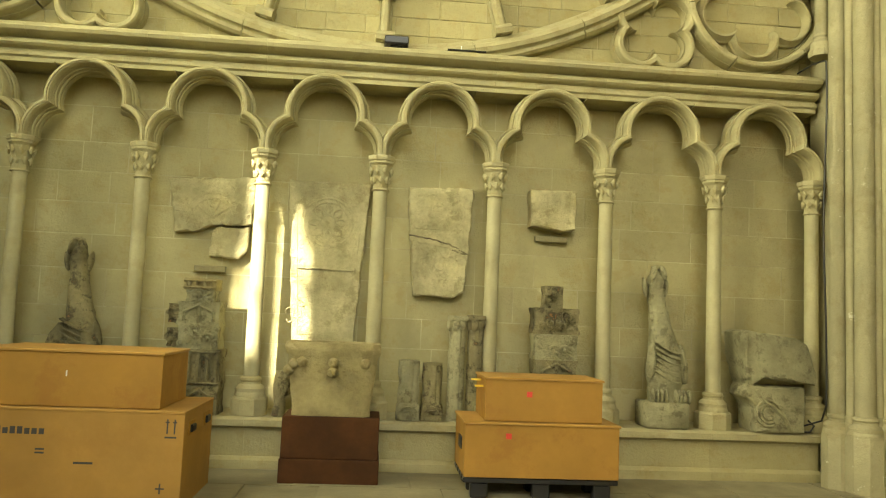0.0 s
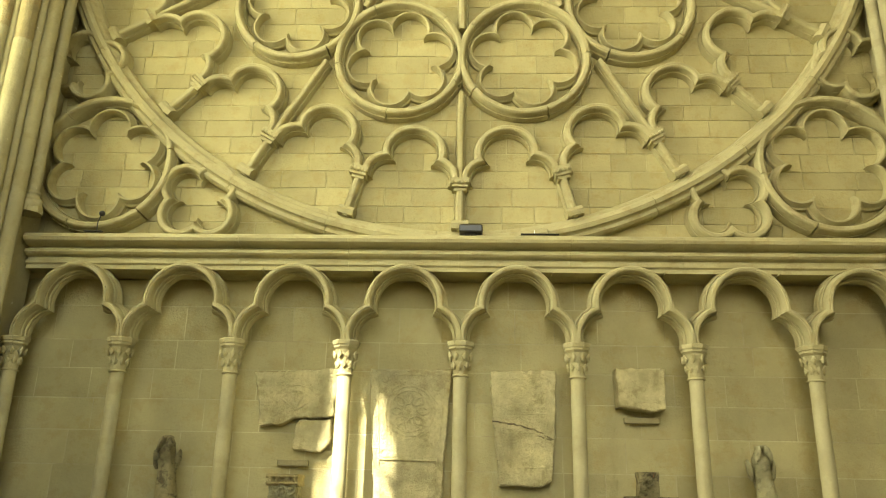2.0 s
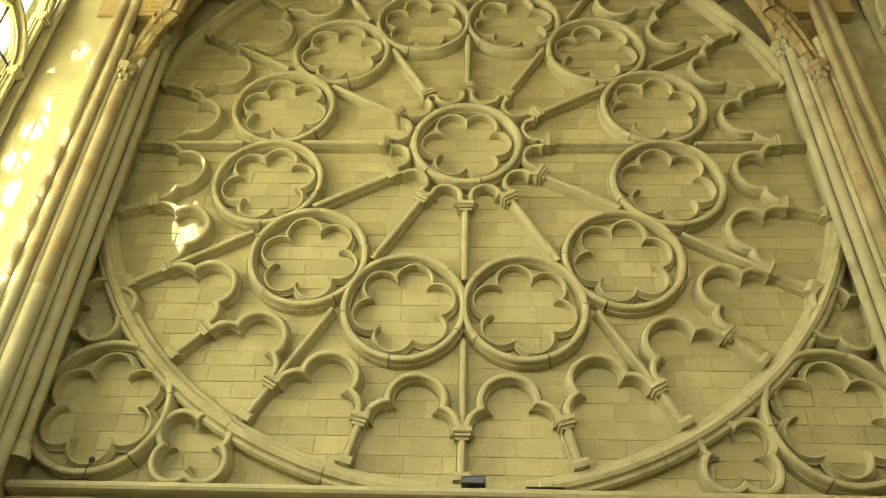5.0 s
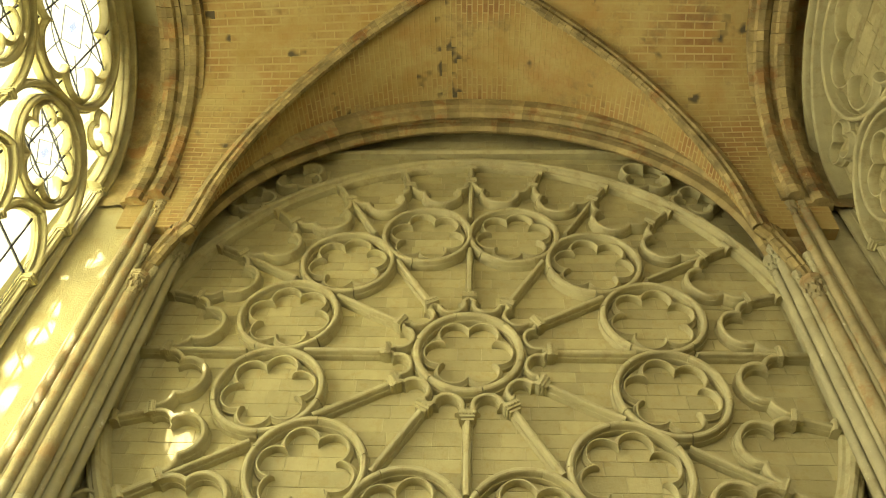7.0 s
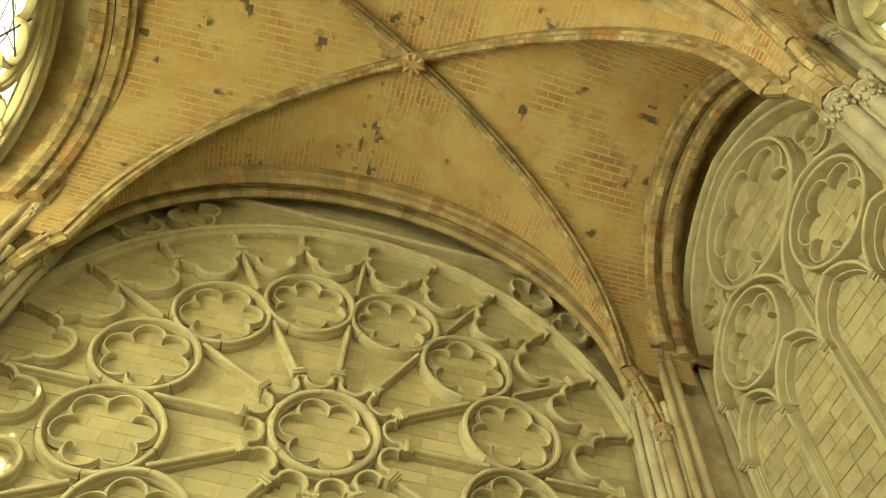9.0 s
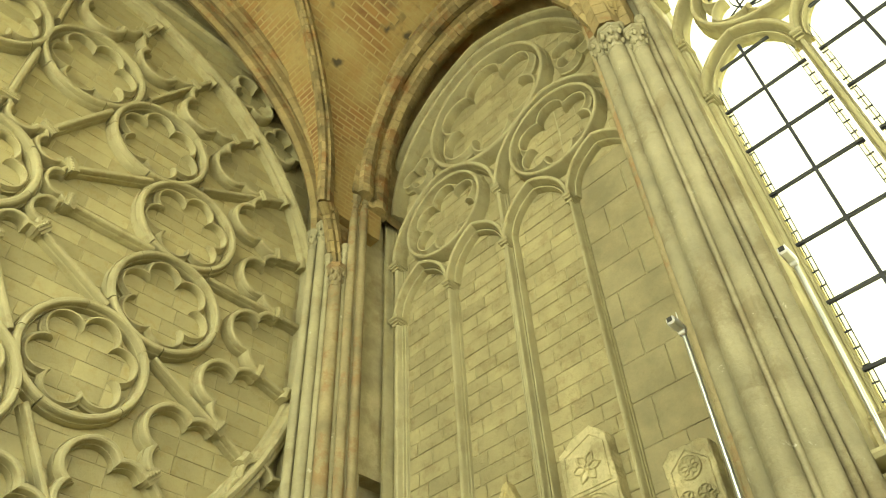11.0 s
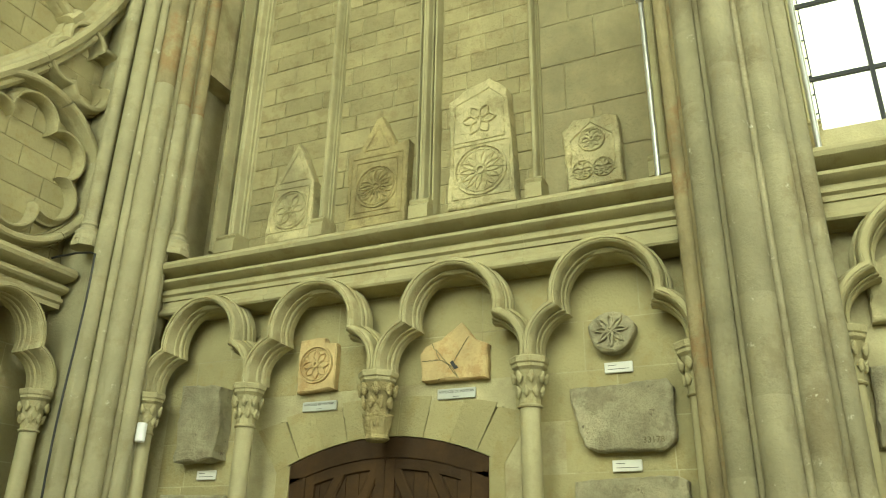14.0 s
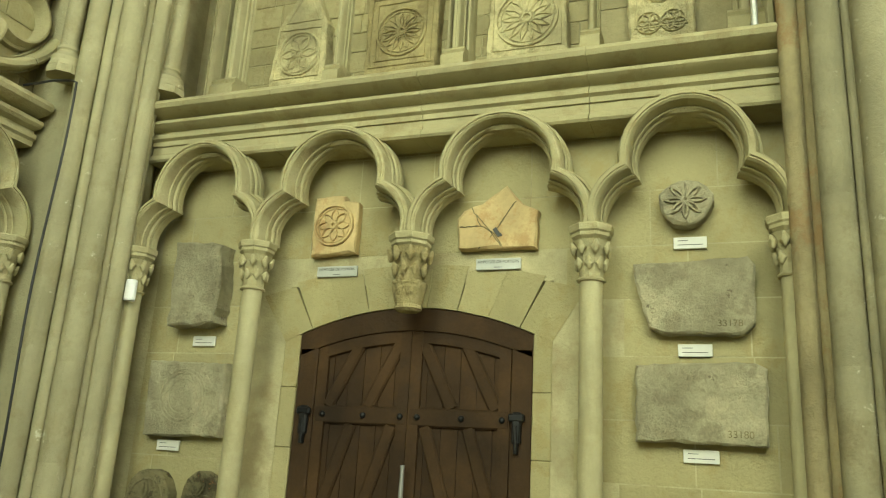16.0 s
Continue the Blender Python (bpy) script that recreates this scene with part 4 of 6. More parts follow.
def glazed(name, label, P, uc, zs, z0, z1, Lw=1.06):
    w = thing(name, label, "window", kind="structure")
    us = tracery(w, P, uc, zs, z0, Lw)
    for i in range(4):
        a, b = us[i] + 0.07, us[i + 1] - 0.07
        gl = part("pane", B(P(a, z0, 0.02), P(b, zs, 0.028)), M_glass, w, smooth=0)
        gl.visible_shadow = False
        for u, v in ((a, a + 0.06), (b - 0.06, b)):
            g = part("border_glass", B(P(u, z0, 0.036), P(v, zs, 0.042)), M_gold, w, smooth=0)
            g.visible_shadow = False
        bm = bmesh.new()
        z = z0 + 0.60
        while z < zs + 0.5:
            sweep(bm, [(a, z), (b, z)], [(-0.015, 0.04), (-0.015, 0.07), (0.015, 0.07), (0.015, 0.04)], P)
            z += 0.66
        u = (a + b) / 2
        sweep(bm, [(u, z0), (u, zs + 0.6)], [(-0.015, 0.042), (-0.015, 0.072), (0.015, 0.072), (0.015, 0.042)], P)
        for u in (a + 0.03, a + 0.065, b - 0.065, b - 0.03):    # leaded border, cut into small quarries
            sweep(bm, [(u, z0), (u, zs + 0.2)], [(-0.004, 0.036), (-0.004, 0.05), (0.004, 0.05), (0.004, 0.036)], P)
        for k in range(int((zs - z0) / 0.16)):
            for u in (a, b - 0.065):
                sweep(bm, [(u, z0 + 0.16 * k), (u + 0.065, z0 + 0.16 * k)], [(-0.004, 0.036), (-0.004, 0.05), (0.004, 0.05), (0.004, 0.036)], P)
        part("glazing_bars", bm, M_lead, w)
    arch = pointed(us[0] - 0.23, us[4] + 0.23, zs + 2.08 * Lw, 0.60, 24)
    bm = bmesh.new()
    for d in (-0.3, 0.02):
        row = [bm.verts.new(P(u, v, d)) for u, v in arch]
        top = [bm.verts.new(P(u, z1 + 1.6, d)) for u, v in arch]
        for i in range(len(arch) - 1):
            bm.faces.new((row[i], row[i + 1], top[i + 1], top[i]))
    part("spandrel", bm, M_mortar, w, smooth=0)
    gl = part("pane", B(P(us[0], zs, 0.02), P(us[4], z1, 0.028)), M_glass, w, smooth=0)
    gl.visible_shadow = False
    flat, thin = [(-0.011, 0.04), (-0.011, 0.065), (0.011, 0.065), (0.011, 0.04)], [(-0.006, 0.034), (-0.006, 0.05), (0.006, 0.05), (0.006, 0.034)]
    bm, lead = bmesh.new(), bmesh.new()
    for c in ((us[0] + us[2]) / 2, (us[2] + us[4]) / 2, uc):
        cz, r = (zs + 3.0 * Lw, 1.06 * Lw) if c == uc else (zs + 1.34 * Lw, 0.66 * Lw)
        for k in (-1, 1):                                       # iron saddle bars, leaded lozenge and spokes between the foils
            sweep(bm, [(c - r, cz + k * r * 0.42), (c + r, cz + k * r * 0.42)], flat, P)
            sweep(bm, [(c + k * r * 0.42, cz - r), (c + k * r * 0.42, cz + r)], flat, P)
        sweep(lead, [(c - r * 0.30, cz), (c, cz + r * 0.36), (c + r * 0.30, cz), (c, cz - r * 0.36)], thin, P, True)
        sweep(lead, circle(c, cz, r * 0.52, 30), thin, P, True)
        for k in range(6):
            t = radians(60 * k + 30)
            sweep(lead, [(c + r * 0.36 * math.cos(t), cz + r * 0.36 * math.sin(t)), (c + r * math.cos(t), cz + r * math.sin(t))], thin, P)
        badge = part("blue_glass", B(P(c - 0.05, cz - 0.09, 0.036), P(c + 0.05, cz + 0.09, 0.046)), M_blue, w, smooth=0)
        badge.visible_shadow = False
    part("glazing_bars", bm, M_lead, w)
    part("lead_lattice", lead, M_lead, w)
    return w


glazed("window_west_front", "tall bright Gothic window with leaded pale glass", lambda u, v, d: Vector((-5.86 + 0.7 * d, u, v)), 4.70, 8.97, 4.42, 14.0)
# out of view; tracery depth cut to 0.4 so the sunbeam passes
glazed("window_west_rear", "tall bright Gothic window with leaded pale glass", lambda u, v, d: Vector((-5.58 + 0.4 * d, u, v)), -0.20, 8.53, 4.42, 13.5, 1.02)
glazed("window_east_rear", "tall bright Gothic window with black glazing bars", lambda u, v, d: Vector((5.40 - d, u, v)), -0.30, 8.50, 4.36, 13.5, 1.04)


# ---------------------------------------------------------------- unseen sheet added outside to mask the sun on the west side
def sunlit(x, y, z, X=-9.0):
    k = x - X
    return (y + SUN_DIR.y / SUN_DIR.x * -k, z - SUN_DIR.z / SUN_DIR.x * k)


def gap(cx, cz, w, h, y, seed):
    rnd = random.Random(seed)
    pts = []
    for i in range(9):
        a = 2 * math.pi * i / 9
        k = rnd.uniform(0.75, 1.2)
        pts.append(sunlit(cx + 0.5 * w * k * math.cos(a), y, cz + 0.5 * h * k * math.sin(a)))
    return pts


# wanted sun patches, projected back along the sun to cut the added sheet
streak = [(-1.40, 1.46), (-1.32, 1.85), (-1.20, 2.10), (-1.18, 2.75), (-1.0, 2.80), (-0.90, 2.45), (-0.68, 2.35), (-0.72, 2.05), (-0.58, 1.95), (-0.60, 1.70), (-0.66, 1.5), (-0.52, 1.35), (-0.55, 0.9), (-0.95, 0.62), (-1.02, 0.72), (-1.08, 1.25)]
patch = [(-3.72, 6.70), (-3.76, 7.40), (-3.58, 7.66), (-3.76, 7.74), (-3.76, 8.0), (-3.92, 8.26), (-3.42, 8.34), (-3.26, 7.75), (-3.32, 7.5), (-2.98, 7.45), (-3.02, 6.95)]
gaps = [[sunlit(x, 8.15, z) for x, z in streak], [sunlit(x, 7.95, z) for x, z in patch], gap(-2.56, 0.30, 0.20, 0.20, 6.0, 6)]
for i in range(11):                                             # a ragged row of sun flecks on the jamb and its pier
    z = 4.7 + 0.50 * i
    gaps.append(gap(-5.42 + 0.07 * (i % 3), z, 0.34, 0.40, 7.06, 10 + i))
    gaps.append(gap(-4.86 - 0.06 * (i % 2), z + 0.22, 0.30, 0.34, 7.03, 30 + i))


def inside(p, loop):
    hit = False
    for (a, b), (c, d) in zip(loop, loop[1:] + loop[:1]):
        if (b > p[1]) != (d > p[1]) and p[0] < a + (p[1] - b) / (d - b) * (c - a):
            hit = not hit
    return hit


# added sheet, out of view: blocks the sun except through these gaps
bm = bmesh.new()
Y0, Y1, ZB, ZT, CELL = -9.6, 1.6, 6.4, 18.0, 0.08
for a, b, c, d in ((-30, Y0, -1, 34), (Y1, 3.0, -1, 34), (Y0, Y1, -1, ZB), (Y0, Y1, ZT, 34)):
    bm.faces.new([bm.verts.new(p) for p in ((-9.0, a, c), (-9.0, b, c), (-9.0, b, d), (-9.0, a, d))])
for iz in range(round((ZT - ZB) / CELL)):
    z = ZB + CELL * iz
    y, start = Y0, None
    while y < Y1 + CELL:                                        # each row of the sheet runs on until it meets a gap
        free = y >= Y1 - 1e-6 or any(inside((y + CELL / 2, z + CELL / 2), g) for g in gaps)
        if free and start is not None:
            bm.faces.new([bm.verts.new(p) for p in ((-9.0, start, z), (-9.0, y, z), (-9.0, y, z + CELL), (-9.0, start, z + CELL))])
            start = None
        if not free and start is None:
            start = y
        y += CELL
bmesh.ops.solidify(bm, geom=bm.faces[:], thickness=0.03)
sun_mask = tagged(part("tower_wall", bm, M_mortar, smooth=0), "unseen sheet with cut gaps that shapes the sun patches", "outer wall", kind="structure")
ground = tagged(part("ground", B((-300, -300, -0.9), (300, 300, -0.31)), M_floor), "bare ground outside the chapel", "ground", kind="structure")

for name, x in (("backdrop_east", 16.0), ("backdrop_west", -26.0)):
    bm = bmesh.new()
    y0, y1 = (-30, 12) if x > 0 else (6.5, 60)
    bm.faces.new([bm.verts.new(p) for p in ((x, y0, 2), (x, y1, 2), (x, y1, 75), (x, y0, 75))])
    tagged(part(name, bm, M_haze, smooth=0), "bright hazy white sky", "sky", kind="structure")


# ---------------------------------------------------------------- things: carved slabs on the walls
def outline(pts, step=0.05, jit=0.006, seed=0):
    rnd = random.Random(seed)
    out = []
    n = len(pts)
    for i in range(n):
        (a, b), (c, d) = pts[i], pts[(i + 1) % n]
        m = max(1, int(math.hypot(c - a, d - b) / step))
        for j in range(m):
            k = j / m
            out.append((a + (c - a) * k + rnd.uniform(-jit, jit), b + (d - b) * k + rnd.uniform(-jit, jit)))
    return out


def slab_bm(pts, P, back, t, seed=0, jit=0.006, chip=0.014):
    """A thick stone slab with an uneven outline and broken arrises."""
    o = outline(pts, 0.05, jit, seed)
    cu, cv = sum(p[0] for p in o) / len(o), sum(p[1] for p in o) / len(o)
    rnd = random.Random(seed + 99)
    bm = bmesh.new()
    rings = []
    for d, inset in ((back, 0.0), (back + t - chip, 0.0), (back + t, chip)):
        row = []
        for u, v in o:
            l = math.hypot(cu - u, cv - v)
            k = inset * rnd.uniform(0.5, 1.5) / max(l, 0.01)
            row.append(bm.verts.new(P(u + (cu - u) * k, v + (cv - v) * k, d + (rnd.uniform(-0.003, 0.003) if inset else 0))))
        rings.append(row)
    n = len(o)
    for a, b in zip(rings, rings[1:]):
        for i in range(n):
            bm.faces.new((a[i], a[(i + 1) % n], b[(i + 1) % n], b[i]))
    for r in (rings[0][::-1], rings[-1]):
        c = bm.verts.new(sum((x.co for x in r), Vector()) / n)
        for i in range(n):
            bm.faces.new((r[i], r[(i + 1) % n], c))
    return bm


def relief(bm, path, P, d, w=0.010, h=0.020, closed=False):
    return sweep(bm, path, [(-w, d - 0.004), (-w * 0.6, d + h), (w * 0.6, d + h), (w, d - 0.004)], P, closed)


def petals(bm, P, cu, cv, n, r0, r1, d, fat=0.2, w=0.009, h=0.020):
    for i in range(n):
        a = 360 * i / n
        path = [(r0 + (r1 - r0) * k / 8, fat * r1 * math.sin(math.pi * k / 8)) for k in range(9)]
        path += [(u, -v) for u, v in reversed(path[1:-1])]
        relief(bm, placed(path, cu, cv, a), P, d, w, h, True)
    return bm


def east_face(u, v, d):
    return Vector((5.13 - d, u, v))


def north_face(u, v, d):
    return Vector((u, 8.19 - d, v))


def ledge_face(u, v, d):
    return Vector((5.71 - d, 2.22 + (u - 2.2) * 1.061, 1.6 + (v - 1.6) * 1.061))


def wall_slab(label, pts, P, material, t=0.10, seed=0, motif=None, category="carved slab", name="stone_slab", group="", jit=0.006):
    s = thing(name, label, category, group)
    part("block", slab_bm(pts, P, 0.0, t, seed, jit), material, s, smooth=25)
    if motif:
        bm = bmesh.new()
        motif(bm, P, t)
        part("carving", bm, material, s)
    return s


def scrolls(bm, P, u0, u1, v0, v1, d, n, seed):
    """Worn interlace: many short curling ridges over a field."""
    rnd = random.Random(seed)
    for _ in range(n):
        a, r = rnd.uniform(0, 360), rnd.uniform(0.018, 0.045)
        relief(bm, arc(rnd.uniform(u0, u1), rnd.uniform(v0, v1), r, a, a + rnd.uniform(90, 250), 7), P, d, 0.006, rnd.uniform(0.005, 0.011))
    return bm


def tri_motif(cu, cv, r, n, frame_pts=None, apex=None):
    def f(bm, P, d):
        relief(bm, circle(cu, cv, r, 32), P, d, closed=True)
        relief(bm, circle(cu, cv, r * 0.86, 32), P, d, 0.005, 0.012, closed=True)
        petals(bm, P, cu, cv, n, r * 0.16, r * 0.82, d, 0.11 if n > 8 else 0.22, 0.005, 0.014)
        for k in range(28):                                     # beads between the two rings
            relief(bm, [(cu + r * q * math.cos(k * math.pi / 14), cv + r * q * math.sin(k * math.pi / 14)) for q in (0.89, 0.97)], P, d, 0.005, 0.010)
        relief(bm, circle(cu, cv, r * 0.15, 12), P, d, closed=True)
        for pts in frame_pts or ():
            relief(bm, pts, P, d, 0.009, 0.012, True)
    return f


wall_slab("pale gabled tablet with a small carved rosette on the ledge", [(6.32, 4.36), (5.82, 4.36), (5.83, 4.93), (6.03, 5.37), (6.28, 4.95)], ledge_face, M_carved, 0.14, 1,
          tri_motif(6.06, 4.67, 0.19, 6, [[(6.27, 4.46), (5.87, 4.46), (5.87, 4.89), (6.26, 4.90)], [(6.20, 4.96), (5.90, 4.96), (6.03, 5.26)]]), "carved tablet", "stone_tablet", "tablets on the ledge")
wall_slab("tan tablet with a broken gable and dense carved bands", [(5.47, 4.36), (4.88, 4.36), (4.87, 5.16), (5.0, 5.14), (5.14, 5.46), (5.20, 5.45), (5.36, 5.14), (5.48, 5.10)], ledge_face, M_carved2, 0.13, 2,
          tri_motif(5.17, 4.74, 0.20, 16, [[(5.43, 4.46), (4.92, 4.46), (4.92, 5.05), (5.43, 5.05)], [(5.38, 4.51), (4.97, 4.51), (4.97, 5.0), (5.38, 5.0)], [(5.30, 5.12), (5.06, 5.12), (5.17, 5.36)]]), "carved tablet", "stone_tablet", "tablets on the ledge")
wall_slab("tall pale tablet in two pieces with a large wheel rosette", [(4.47, 4.36), (3.87, 4.36), (3.90, 4.92), (3.93, 5.43), (4.09, 5.57), (4.25, 5.53), (4.47, 5.41), (4.45, 4.95)], ledge_face, M_carved, 0.17, 3,
          tri_motif(4.17, 4.68, 0.225, 14, [[(4.42, 4.44), (3.92, 4.44), (3.92, 4.93), (4.42, 4.93)], [(4.42, 4.97), (3.96, 4.97), (3.97, 5.36), (4.09, 5.47), (4.40, 5.35)]]), "carved tablet", "stone_tablet", "tablets on the ledge")
bm = bmesh.new()
petals(bm, ledge_face, 4.18, 5.17, 6, 0.02, 0.15, 0.17, 0.25)
tagged(part("rosette_relief", bm, M_carved, bpy.data.objects["stone_tablet.002"]))
wall_slab("small square tablet with a gabled panel and rosettes", [(3.45, 4.36), (3.02, 4.36), (3.02, 4.93), (3.10, 4.97), (3.38, 4.97), (3.47, 4.88)], ledge_face, M_carved, 0.17, 4,
          tri_motif(3.24, 4.76, 0.10, 8, [[(3.41, 4.47), (3.07, 4.47), (3.07, 4.78), (3.24, 4.92), (3.41, 4.78)]]), "carved tablet", "stone_tablet", "tablets on the ledge")
for u in (3.16, 3.32):
    bm = petals(bmesh.new(), ledge_face, u, 4.50, 6, 0.01, 0.075, 0.17, 0.25, 0.005)
    part("rosette_relief", bm, M_carved, bpy.data.objects["stone_tablet.003"])
    part("ring_relief", relief(bmesh.new(), circle(u, 4.50, 0.08, 20), ledge_face, 0.17, 0.005, closed=True), M_carved, bpy.data.objects["stone_tablet.003"])

# slabs on the side wall
wall_slab("small orange stone slab carved with a wheel cross", [(5.70, 2.90), (5.35, 2.92), (5.36, 3.28), (5.46, 3.30), (5.47, 3.34), (5.70, 3.34)], east_face, M_orange, 0.07, 11, tri_motif(5.53, 3.12, 0.145, 8), "carved slab")
wall_slab("broken orange gabled slab with cracks and a hole", [(4.60, 2.91), (4.08, 2.90), (4.075, 3.15), (4.17, 3.20), (4.22, 3.26), (4.29, 3.33), (4.45, 3.22), (4.57, 3.17), (4.62, 3.12)], east_face, M_orange, 0.07, 12, None, "carved slab")
cracks = bpy.data.objects["stone_slab.001"]
bm = bmesh.new()
for pts in ([(4.52, 3.19), (4.45, 3.06), (4.36, 3.01), (4.30, 2.91)], [(4.60, 3.06), (4.45, 3.06)], [(4.36, 3.01), (4.46, 2.91)], [(4.36, 3.01), (4.22, 3.22)]):
    sweep(bm, outline(pts, 0.02, 0.004, 3)[:-2], [(-0.004, 0.066), (-0.003, 0.0715), (0.003, 0.0715), (0.004, 0.066)], east_face)
part("crack", bm, M_dark, cracks)
# no cut here: the hole's inner shade is a flat black patch
bm = bmesh.new()
sweep(bm, [(4.36, 3.04), (4.325, 2.99), (4.31, 3.0)], [(-0.018, 0.066), (-0.012, 0.0725), (0.012, 0.0725), (0.018, 0.066)], east_face)
part("hole", bm, M_black, cracks)
wall_slab("round grey stone fragment with a carved radiating cross", [(3.17 + 0.155 * math.cos(a) * (1 + 0.06 * math.sin(3 * a)), 3.13 + 0.145 * math.sin(a)) for a in [i * math.pi / 9 for i in range(18)]], east_face, M_greyslab, 0.12, 13,
          lambda bm, P, d: petals(bm, P, 3.17, 3.14, 8, 0.01, 0.115, d, 0.12), "stone fragment", "stone_fragment")
wall_slab("grey inscribed stone slab with worn faint lines", [(3.40, 2.38), (3.33, 2.345), (2.88, 2.34), (2.82, 2.40), (2.80, 2.74), (2.84, 2.79), (3.2, 2.775), (3.48, 2.765), (3.475, 2.68)], east_face, M_greyslab, 0.10, 14)
wall_slab("large brownish stone slab with dark spotted stain", [(3.475, 1.74), (2.78, 1.735), (2.77, 2.15), (2.82, 2.185), (3.2, 2.18), (3.47, 2.165)], east_face, M_greyslab, 0.10, 15)
wall_slab("upright rough grey stone block on the wall", [(6.77, 2.40), (6.37, 2.41), (6.36, 2.7), (6.38, 3.0), (6.55, 3.02), (6.79, 3.03)], east_face, M_greyslab, 0.16, 16, jit=0.012)
wall_slab("flat grey slab carved with a faint round medallion", [(6.90, 1.63), (6.26, 1.64), (6.27, 2.14), (6.92, 2.16)], east_face, M_greyslab, 0.09, 17,
          lambda bm, P, d: [relief(bm, circle(6.60, 1.91, r, 36), P, d, 0.007, 0.006, True) for r in (0.19, 0.165, 0.12)])
wall_slab("broken stone disc with a wheel cross", [(6.78 + 0.19 * math.cos(a), 1.20 + 0.21 * math.sin(a) * (1 - 0.15 * (a > 2.5))) for a in [i * math.pi / 9 for i in range(18)]], east_face, M_dark, 0.10, 18,
          lambda bm, P, d: [relief(bm, circle(6.78, 1.2, 0.14, 30), P, d, 0.01, 0.012, True), petals(bm, P, 6.78, 1.2, 4, 0.01, 0.13, d, 0.14)], "stone fragment", "stone_fragment")
wall_slab("small grey round stone with a carved star", [(6.36 + 0.14 * math.cos(a), 1.22 + 0.20 * math.sin(a)) for a in [i * math.pi / 9 for i in range(18)]], east_face, M_dark, 0.09, 19,
          lambda bm, P, d: petals(bm, P, 6.36, 1.24, 6, 0.01, 0.11, d, 0.12), "stone fragment", "stone_fragment")

wall_slab("pale carved stone fragment in the next bay", [(1.62, 3.02), (1.30, 3.0), (1.28, 3.40), (1.45, 3.44), (1.60, 3.38)], east_face, M_carved, 0.12, 41, None, "stone fragment", "stone_fragment")
wall_slab("grey stone slab fixed in the next bay", [(1.70, 2.30), (1.15, 2.31), (1.16, 2.78), (1.68, 2.76)], east_face, M_greyslab, 0.10, 42)
# slabs on the end wall
wall_slab("broken upper part of a carved trapezoid slab", [(-2.04, 2.67), (-1.19, 2.72), (-1.22, 2.24), (-1.50, 2.23), (-1.62, 2.22), (-1.72, 2.16), (-1.95, 2.15)], north_face, M_carved, 0.11, 21,
          lambda bm, P, d: [relief(bm, arc(-1.6, 2.30, r, 10, 170, 20), P, d, 0.009, 0.01) for r in (0.25, 0.19)] + [relief(bm, [(-1.6, 2.3), (-1.6 + 0.19 * math.cos(a), 2.3 + 0.19 * math.sin(a))], P, d) for a in (0.6, 1.2, 1.9, 2.5)] + [scrolls(bm, P, -1.95, -1.27, 2.30, 2.66, d, 60, 1)], jit=0.01)
wall_slab("small broken piece of pale carved stone", [(-1.57, 2.21), (-1.24, 2.22), (-1.25, 1.99), (-1.34, 1.90), (-1.62, 1.92), (-1.60, 2.05)], north_face, M_carved, 0.10, 22, jit=0.01)
wall_slab("long tapering carved slab with a round wheel motif", [(-0.88, 2.72), (-0.06, 2.72), (-0.17, 1.10), (-0.76, 1.08)], north_face, M_carved, 0.12, 23,
          lambda bm, P, d: [relief(bm, circle(-0.47, 2.31, r, 40), P, d, 0.009, 0.012, True) for r in (0.24, 0.20, 0.07)] + [petals(bm, P, -0.47, 2.31, 8, 0.07, 0.19, d, 0.18), relief(bm, [(-0.80, 2.66), (-0.13, 2.66), (-0.22, 1.2), (-0.71, 1.2)], P, d, 0.008, 0.008, True), relief(bm, [(-0.75, 1.85), (-0.2, 1.84)], P, d),
                                relief(bm, [(-0.73, 1.55), (-0.5, 1.42), (-0.2, 1.35)], P, d, 0.006, 0.004), scrolls(bm, P, -0.80, -0.68, 1.3, 2.62, d, 25, 2), scrolls(bm, P, -0.26, -0.18, 1.3, 2.62, d, 25, 3), relief(bm, circle(-0.47, 2.31, 0.27, 40), P, d, 0.006, 0.008, True)], jit=0.008)
wall_slab("carved tapering slab broken across by a dark crack", [(0.32, 2.70), (0.97, 2.73), (0.955, 2.2), (0.91, 1.68), (0.80, 1.62), (0.41, 1.62), (0.36, 2.1)], north_face, M_carved, 0.13, 24,
          lambda bm, P, d: [relief(bm, [(0.40, 2.63), (0.89, 2.65), (0.87, 2.30), (0.41, 2.30)], P, d, 0.008, 0.01, True), relief(bm, [(0.43, 2.16), (0.86, 2.10), (0.84, 1.80), (0.45, 1.78)], P, d, 0.008, 0.01, True)]
          + [relief(bm, arc(0.55 + 0.11 * i, 1.96, 0.07, 200 * (i % 2), 200 * (i % 2) + 230, 8), P, d) for i in range(3)] + [scrolls(bm, P, 0.44, 0.86, 1.80, 2.12, d, 45, 4), scrolls(bm, P, 0.42, 0.88, 2.32, 2.62, d, 40, 5)], jit=0.010)
bm = bmesh.new()
sweep(bm, outline([(0.34, 2.22), (0.55, 2.20), (0.75, 2.15), (0.93, 2.05)], 0.03, 0.006, 5)[:-14], [(-0.010, 0.12), (-0.007, 0.134), (0.007, 0.134), (0.010, 0.12)], north_face)
part("crack", bm, M_dark, bpy.data.objects["stone_slab.009"])
